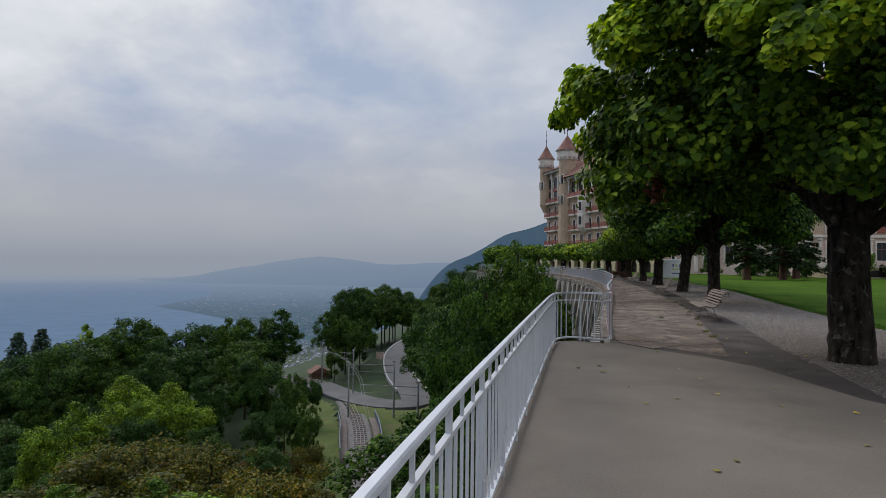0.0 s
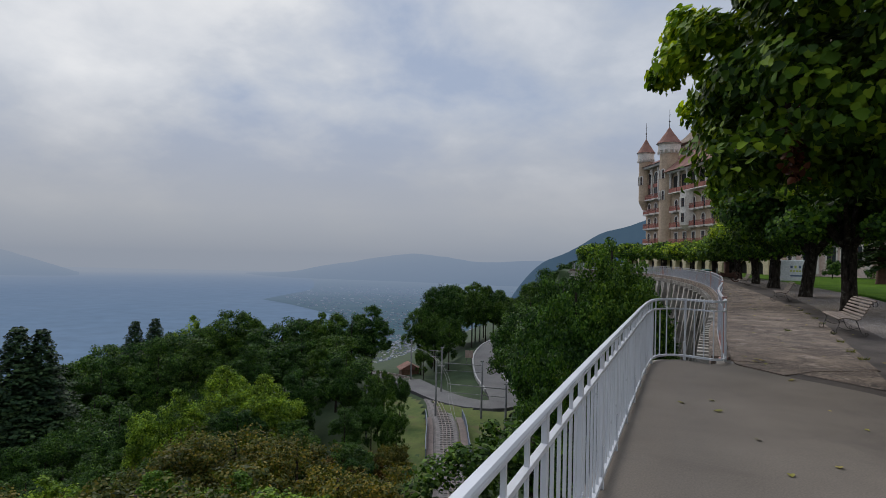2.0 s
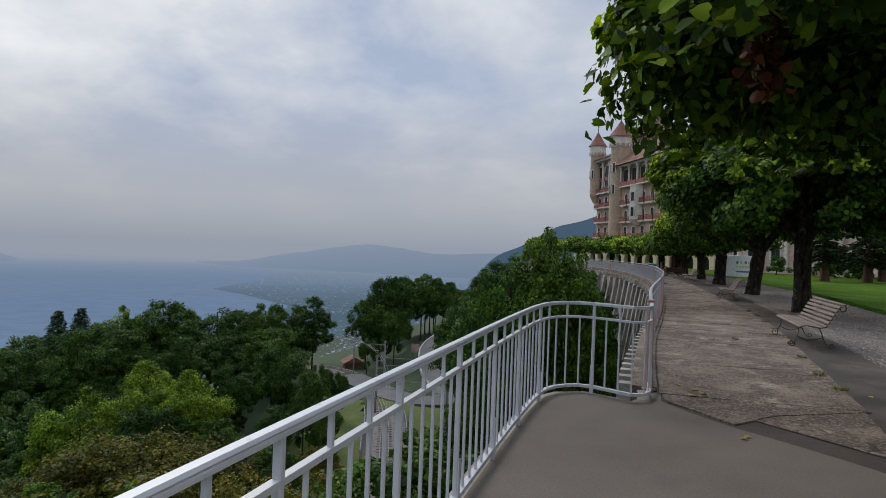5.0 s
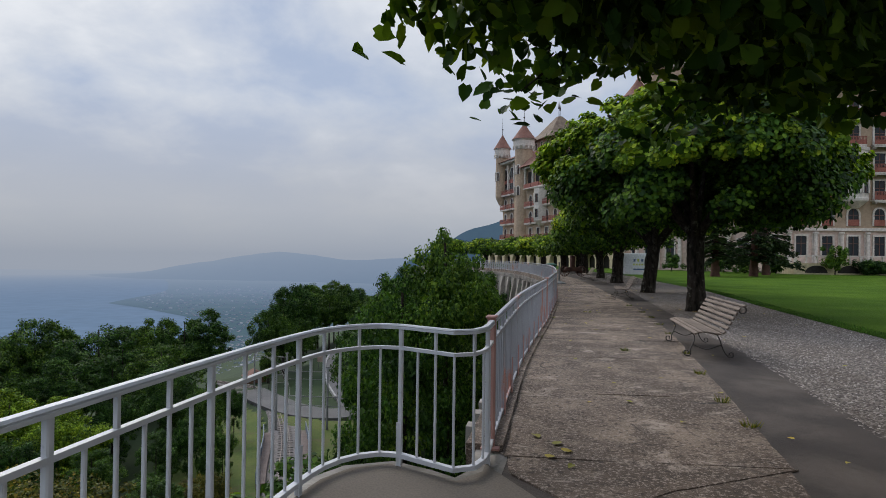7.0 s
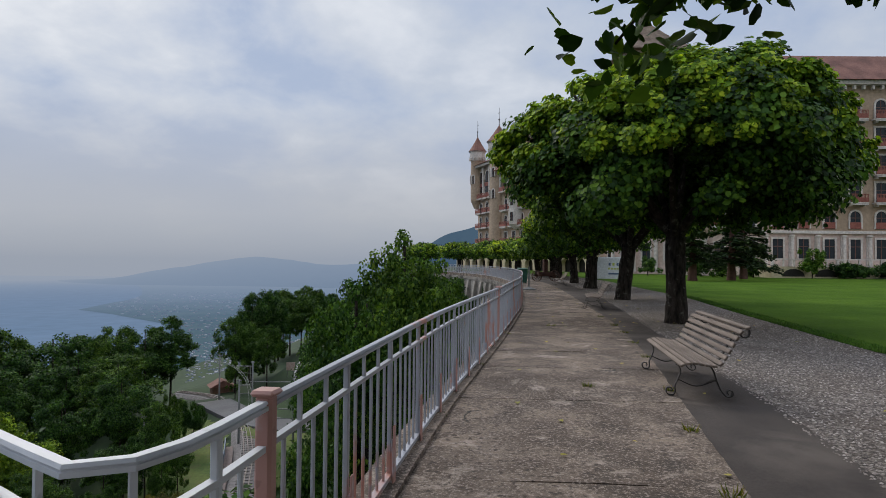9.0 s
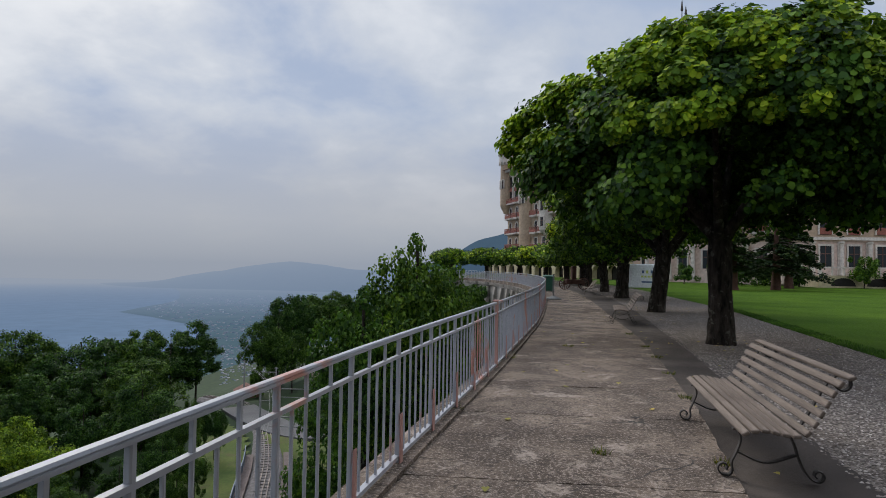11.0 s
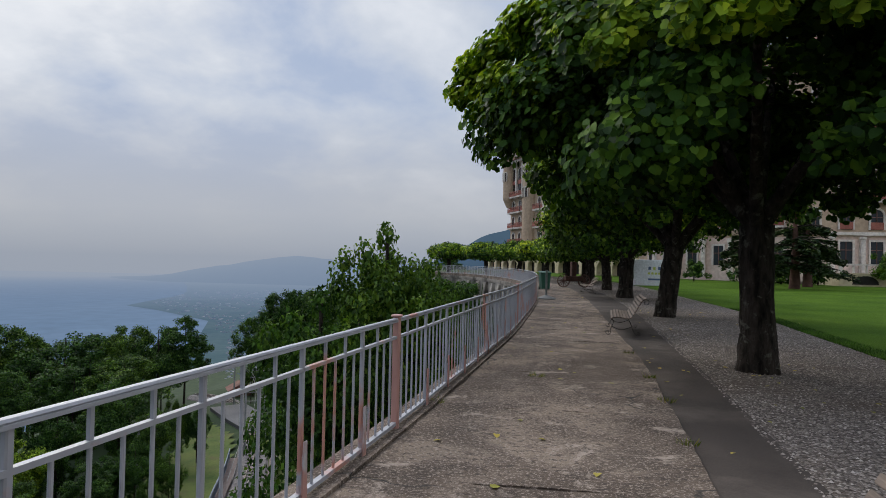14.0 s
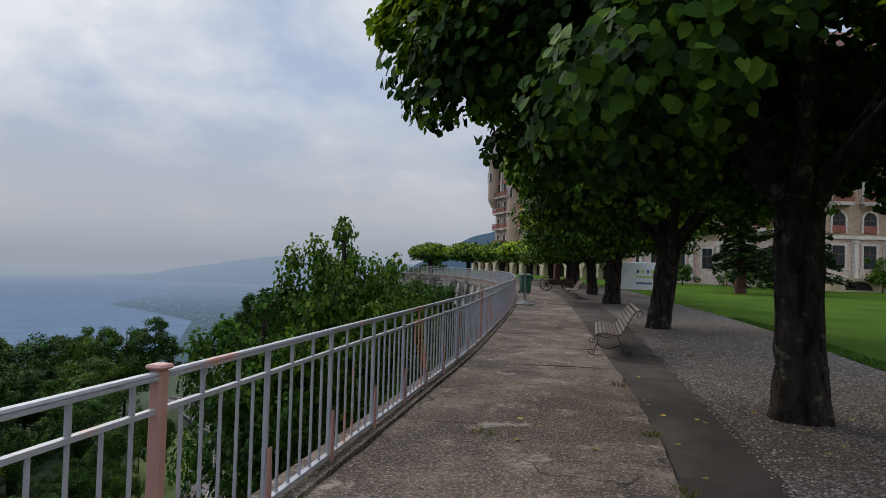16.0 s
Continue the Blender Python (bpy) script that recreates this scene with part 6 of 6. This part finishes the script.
def spreading_conifer(x, y, tall, r, seed, n=9000):
    """A broad, ragged ornamental conifer with drooping boughs and a reddish trunk."""
    rg = np.random.default_rng(seed)
    t = thing("spreading_conifer", pose(x, y, 0.03), "broad dark conifer with drooping boughs and a reddish trunk", "tree", "conifers on the lawn")
    part("trunk", limb(bmesh.new(), [(0, 0, -0.1), (0.05, 0, tall * 0.5), (0, 0.1, tall * 0.95)], 0.42, 0.08, 10, 0.05, rg), M_RUST, t, "reddish brown trunk", True)
    pts, ns = [], []
    for k in range(34):
        a, z0 = rg.uniform(0, 2 * math.pi), rg.uniform(0.22, 0.98) * tall
        reach = r * (1.05 - 0.75 * z0 / tall) * rg.uniform(0.7, 1.1)
        tip = (math.cos(a) * reach, math.sin(a) * reach, z0 - 0.12 * reach)
        part("bough", limb(bmesh.new(), [(0, 0, z0), (tip[0] * 0.5, tip[1] * 0.5, z0 + 0.1), tip], 0.07, 0.015, 5), M_BARK, t)
        m = n // 34
        u = rg.uniform(0.15, 1.05, m)
        side = rg.normal(0, 0.16 * r * 0.6, m) * (1.15 - u)
        pts.append(np.stack([tip[0] * u - math.sin(a) * side, tip[1] * u + math.cos(a) * side, z0 - 0.12 * reach * u - rg.uniform(0, 0.5, m) * u], 1))
        ns.append(np.stack([rg.normal(0, 0.4, m), rg.normal(0, 0.4, m), np.ones(m)], 1))
    v, f = leaf_cloud(np.vstack(pts), np.vstack(ns), 0.26, rg, "card")
    quads("foliage", v, f, M_CONIFER, t)
    return t


spreading_conifer(29.0, 66.0, 7.0, 4.6, 3)
spreading_conifer(33.0, 72.0, 6.4, 4.2, 4)
spreading_conifer(24.6, 64.0, 5.4, 3.4, 6, 7000)

# ==== fallen leaves ====
M_FALLEN = leaf_material("fallen_leaves", (0.3, 0.2, 0.05), (0.36, 0.3, 0.07), (0.34, 0.14, 0.04), 0.1)
rf = np.random.default_rng(21)
one = leaf_cloud(np.zeros((1, 3)), np.array([[0.0, 0.0, 1.0]]), 0.1, rf)
fallen_me = quads("fallen_leaf", *one, M_FALLEN).data
bpy.data.objects.remove(bpy.data.objects["fallen_leaf"])


def fallen(x, y, s=1.0):
    o = new("fallen_leaf", fallen_me)
    o.matrix_world = pose(x, y, 0.012, rf.uniform(-8, 8), rf.uniform(-8, 8), rf.uniform(0, 360)) @ Matrix.Diagonal((s, s, s, 1))
    tagged(o, "yellow-brown fallen lime leaf lying on the ground", "leaf", "fallen leaves")


for _ in range(90):
    y = rf.uniform(13, 45)
    fallen(np.interp(y, [11, 45], [2.6, 8]) + rf.uniform(0, 1) ** 1.3 * 6.0, y, rf.uniform(0.6, 1.1))
for _ in range(26):
    fallen(rf.uniform(0.7, 4.6), rf.uniform(1.5, 10.0), rf.uniform(0.6, 1.1))
for x, y in ((2.6, 11.55), (2.7, 11.9), (2.55, 12.1), (2.75, 11.7), (1.0, 7.9), (1.35, 7.6)):
    fallen(x, y, 1.3)

# ==== loose stones on the gravel ====
rg2 = np.random.default_rng(77)
ns = 26000
sy = rg2.uniform(9, 34, ns)
ga, gb = smooth_line(EDGE_GRAVEL, 0.5), smooth_line(EDGE_LAWN, 0.5)
k1, k2 = ga[:, 1] < 60, gb[:, 1] < 60
xa, xb = np.interp(sy, ga[k1, 1], ga[k1, 0]), np.interp(sy, gb[k2, 1], gb[k2, 0])
sx = xa - 0.08 + (xb - xa) * rg2.uniform(0, 1, ns) ** 1.2
sr = rg2.uniform(0.008, 0.02, ns)
ctr = np.stack([sx, sy, -0.028 + sr * 0.5], 1)
octa = np.array([(1, 0, 0), (0, 1, 0), (-1, 0, 0), (0, -1, 0), (0, 0, 0.7), (0, 0, -0.7)])
jit = rg2.uniform(0.65, 1.2, (ns, 6, 1))
turn2 = rg2.uniform(0, 6.28, ns)
ox_, oy_ = octa[:, 0][None] * np.cos(turn2)[:, None] - octa[:, 1][None] * np.sin(turn2)[:, None], octa[:, 0][None] * np.sin(turn2)[:, None] + octa[:, 1][None] * np.cos(turn2)[:, None]
sv = ctr[:, None] + np.stack([ox_, oy_, np.repeat(octa[None, :, 2], ns, 0)], 2) * jit * sr[:, None, None]
sfc = np.array([(0, 1, 4), (1, 2, 4), (2, 3, 4), (3, 0, 4)])
sf = (np.arange(ns)[:, None, None] * 6 + sfc[None]).reshape(-1, 3)
m, nodes, links, b = mat_new("loose_stone", 0.9, 0, 0.3)
links.new(ramp_of(nodes, links, nodes.new("ShaderNodeNewGeometry").outputs["Random Per Island"], [(0.0, (0.09, 0.075, 0.064)), (0.6, (0.21, 0.178, 0.154)), (1.0, (0.42, 0.375, 0.335))]).outputs[0], b.inputs["Base Color"])
tagged(quads("gravel_stones", sv.reshape(-1, 3), sf, m), "loose grey pebbles of the gravel strip", "gravel", kind="stuff")

# ==== grass blades along the lawn's edge ====
rb = np.random.default_rng(78)
nb_ = 16000
by = rb.uniform(9, 40, nb_)
bx = np.interp(by, gb[k2, 1], gb[k2, 0]) - 0.06 + rb.uniform(0, 1, nb_) ** 1.6 * 0.55
bh, bw, ba = rb.uniform(0.025, 0.06, nb_), rb.uniform(0.004, 0.009, nb_), rb.uniform(0, 6.28, nb_)
foot = np.stack([bx, by, np.full(nb_, -0.021)], 1)
sd = np.stack([np.cos(ba), np.sin(ba), np.zeros(nb_)], 1) * bw[:, None]
tipv = foot + np.stack([-np.sin(ba) * bh * 0.4, np.cos(ba) * bh * 0.4, bh], 1)
quads("grass_blades", np.stack([foot - sd, foot + sd, tipv], 1).reshape(-1, 3), np.arange(nb_ * 3).reshape(-1, 3), leaf_material("grass_blade", (0.04, 0.1, 0.012), (0.07, 0.15, 0.018), (0.11, 0.19, 0.03), 0.2))
tagged(bpy.data.objects["grass_blades"], "short green grass blades along the lawn's edge", "grass", kind="stuff")


# ==== weeds in the joints, leaf litter under the limes ====
def weed(x, y, r, seed):
    rw = np.random.default_rng(seed)
    n = 46
    a, rad = rw.uniform(0, 6.28, n), r * np.sqrt(rw.uniform(0, 1, n))
    ft = np.stack([x + rad * np.cos(a), y + rad * np.sin(a), np.full(n, -0.004)], 1)
    h = rw.uniform(0.02, 0.075, n)
    t = rw.uniform(0, 6.28, n)
    side = np.stack([np.cos(t), np.sin(t), np.zeros(n)], 1) * 0.006
    tp = ft + np.stack([np.cos(a) * h * 0.6, np.sin(a) * h * 0.6, h], 1)
    o = quads("weed_tuft", np.stack([ft - side, ft + side, tp], 1).reshape(-1, 3), np.arange(n * 3).reshape(-1, 3), M_WEED)
    tagged(o, "small tuft of yellow-green weed in a path joint", "weed", "weeds in the path")


M_WEED = leaf_material("weed_blades", (0.06, 0.09, 0.015), (0.12, 0.14, 0.025), (0.2, 0.17, 0.04), 0.2)
for i, (x, y, r) in enumerate(((5.35, 24.4, 0.12), (6.75, 23.1, 0.1), (6.95, 24.6, 0.09), (4.6, 17.2, 0.08), (5.1, 15.2, 0.07), (4.75, 13.6, 0.09), (6.1, 19.6, 0.08), (6.45, 21.4, 0.1), (5.55, 17.0, 0.06), (7.2, 27.0, 0.1), (4.1, 22.6, 0.07), (3.3, 18.6, 0.06), (2.75, 15.6, 0.06), (4.6, 12.6, 0.08))):
    weed(x, y, r, 300 + i)
for _ in range(70):
    a, r = rf.uniform(0, 6.28), 0.6 + abs(rf.normal()) * 1.6
    cx, cy = ((5.95, 9.4), (8.75, 25.6), (10.5, 36.2))[rf.integers(0, 3)]
    fallen(cx + r * math.cos(a), cy + r * math.sin(a), rf.uniform(0.5, 0.9))

# ==== path slabs ====
path = thing("path_paving", pose(0, 0, 0), "weathered, cracked old concrete slabs of the terrace path", "path", kind="structure")
ra, sb = smooth_line([p for p in RAIL_B], 0.2), smooth_line(EDGE_SLAB, 0.2)


def on_line(line, y):
    k = line[:, 1] < 75
    return float(np.interp(y, line[k, 1], line[k, 0]))


rs = np.random.default_rng(31)
joints = [11.6]
while joints[-1] < 62:
    joints.append(joints[-1] + rs.choice([1.6, 2.1, 2.3, 2.6]))


def slab(corners, gap=0.003, drop=0.0):
    """A slab with chipped, uneven edges between four corners, given round its outline."""
    c = np.array(corners, float)
    mid = c.mean(0)
    out = []
    for a, b in zip(c, np.roll(c, -1, 0)):
        n = max(2, int(np.linalg.norm(b - a) / 0.11))
        way = (b - a) / np.linalg.norm(b - a)
        side = np.array([-way[1], way[0]])
        for u in np.linspace(0, 1, n, endpoint=False):
            p = a + (b - a) * u
            p = p + side * 0.05 * math.sin(math.pi * u) * noise.noise(Vector((p[0] * 1.7, p[1] * 1.7, 2.0)))
            d = mid - p
            out.append(p + d / np.linalg.norm(d) * (gap + max(0.0, rs.normal()) * 0.007))
    top = [(*p, drop) for p in out]
    low = [(*p, -0.03) for p in out]
    k = len(out)
    return obj("slab", top + low, [tuple(range(k))] + [(i, k + i, k + (i + 1) % k, (i + 1) % k) for i in range(k)], M_SLAB, path)


for y0, y1 in zip(joints[:-1], joints[1:]):
    l0, l1, r0, r1 = on_line(ra, y0) + 0.1, on_line(ra, y1) + 0.1, on_line(sb, y0), on_line(sb, y1)
    if rs.uniform() < 0.3:
        u = rs.uniform(0.55, 0.72)
        a, b = l0 + (r0 - l0) * u, l1 + (r1 - l1) * u
        slab([(l0, y0), (a, y0), (b, y1), (l1, y1)], drop=rs.uniform(-0.006, 0.002))
        slab([(a, y0), (r0, y0 - 0.15), (r1, y1 - 0.15), (b, y1)], drop=rs.uniform(-0.006, 0.002))
    else:
        slab([(l0, y0), (r0, y0 - 0.15), (r1, y1 - 0.15), (l1, y1)], drop=rs.uniform(-0.006, 0.002))
slab([(2.25, 11.55), (2.25, 11.2), (2.75, 10.4), (3.3, 10.9), (4.45, 11.45)], 0.02, -0.006)
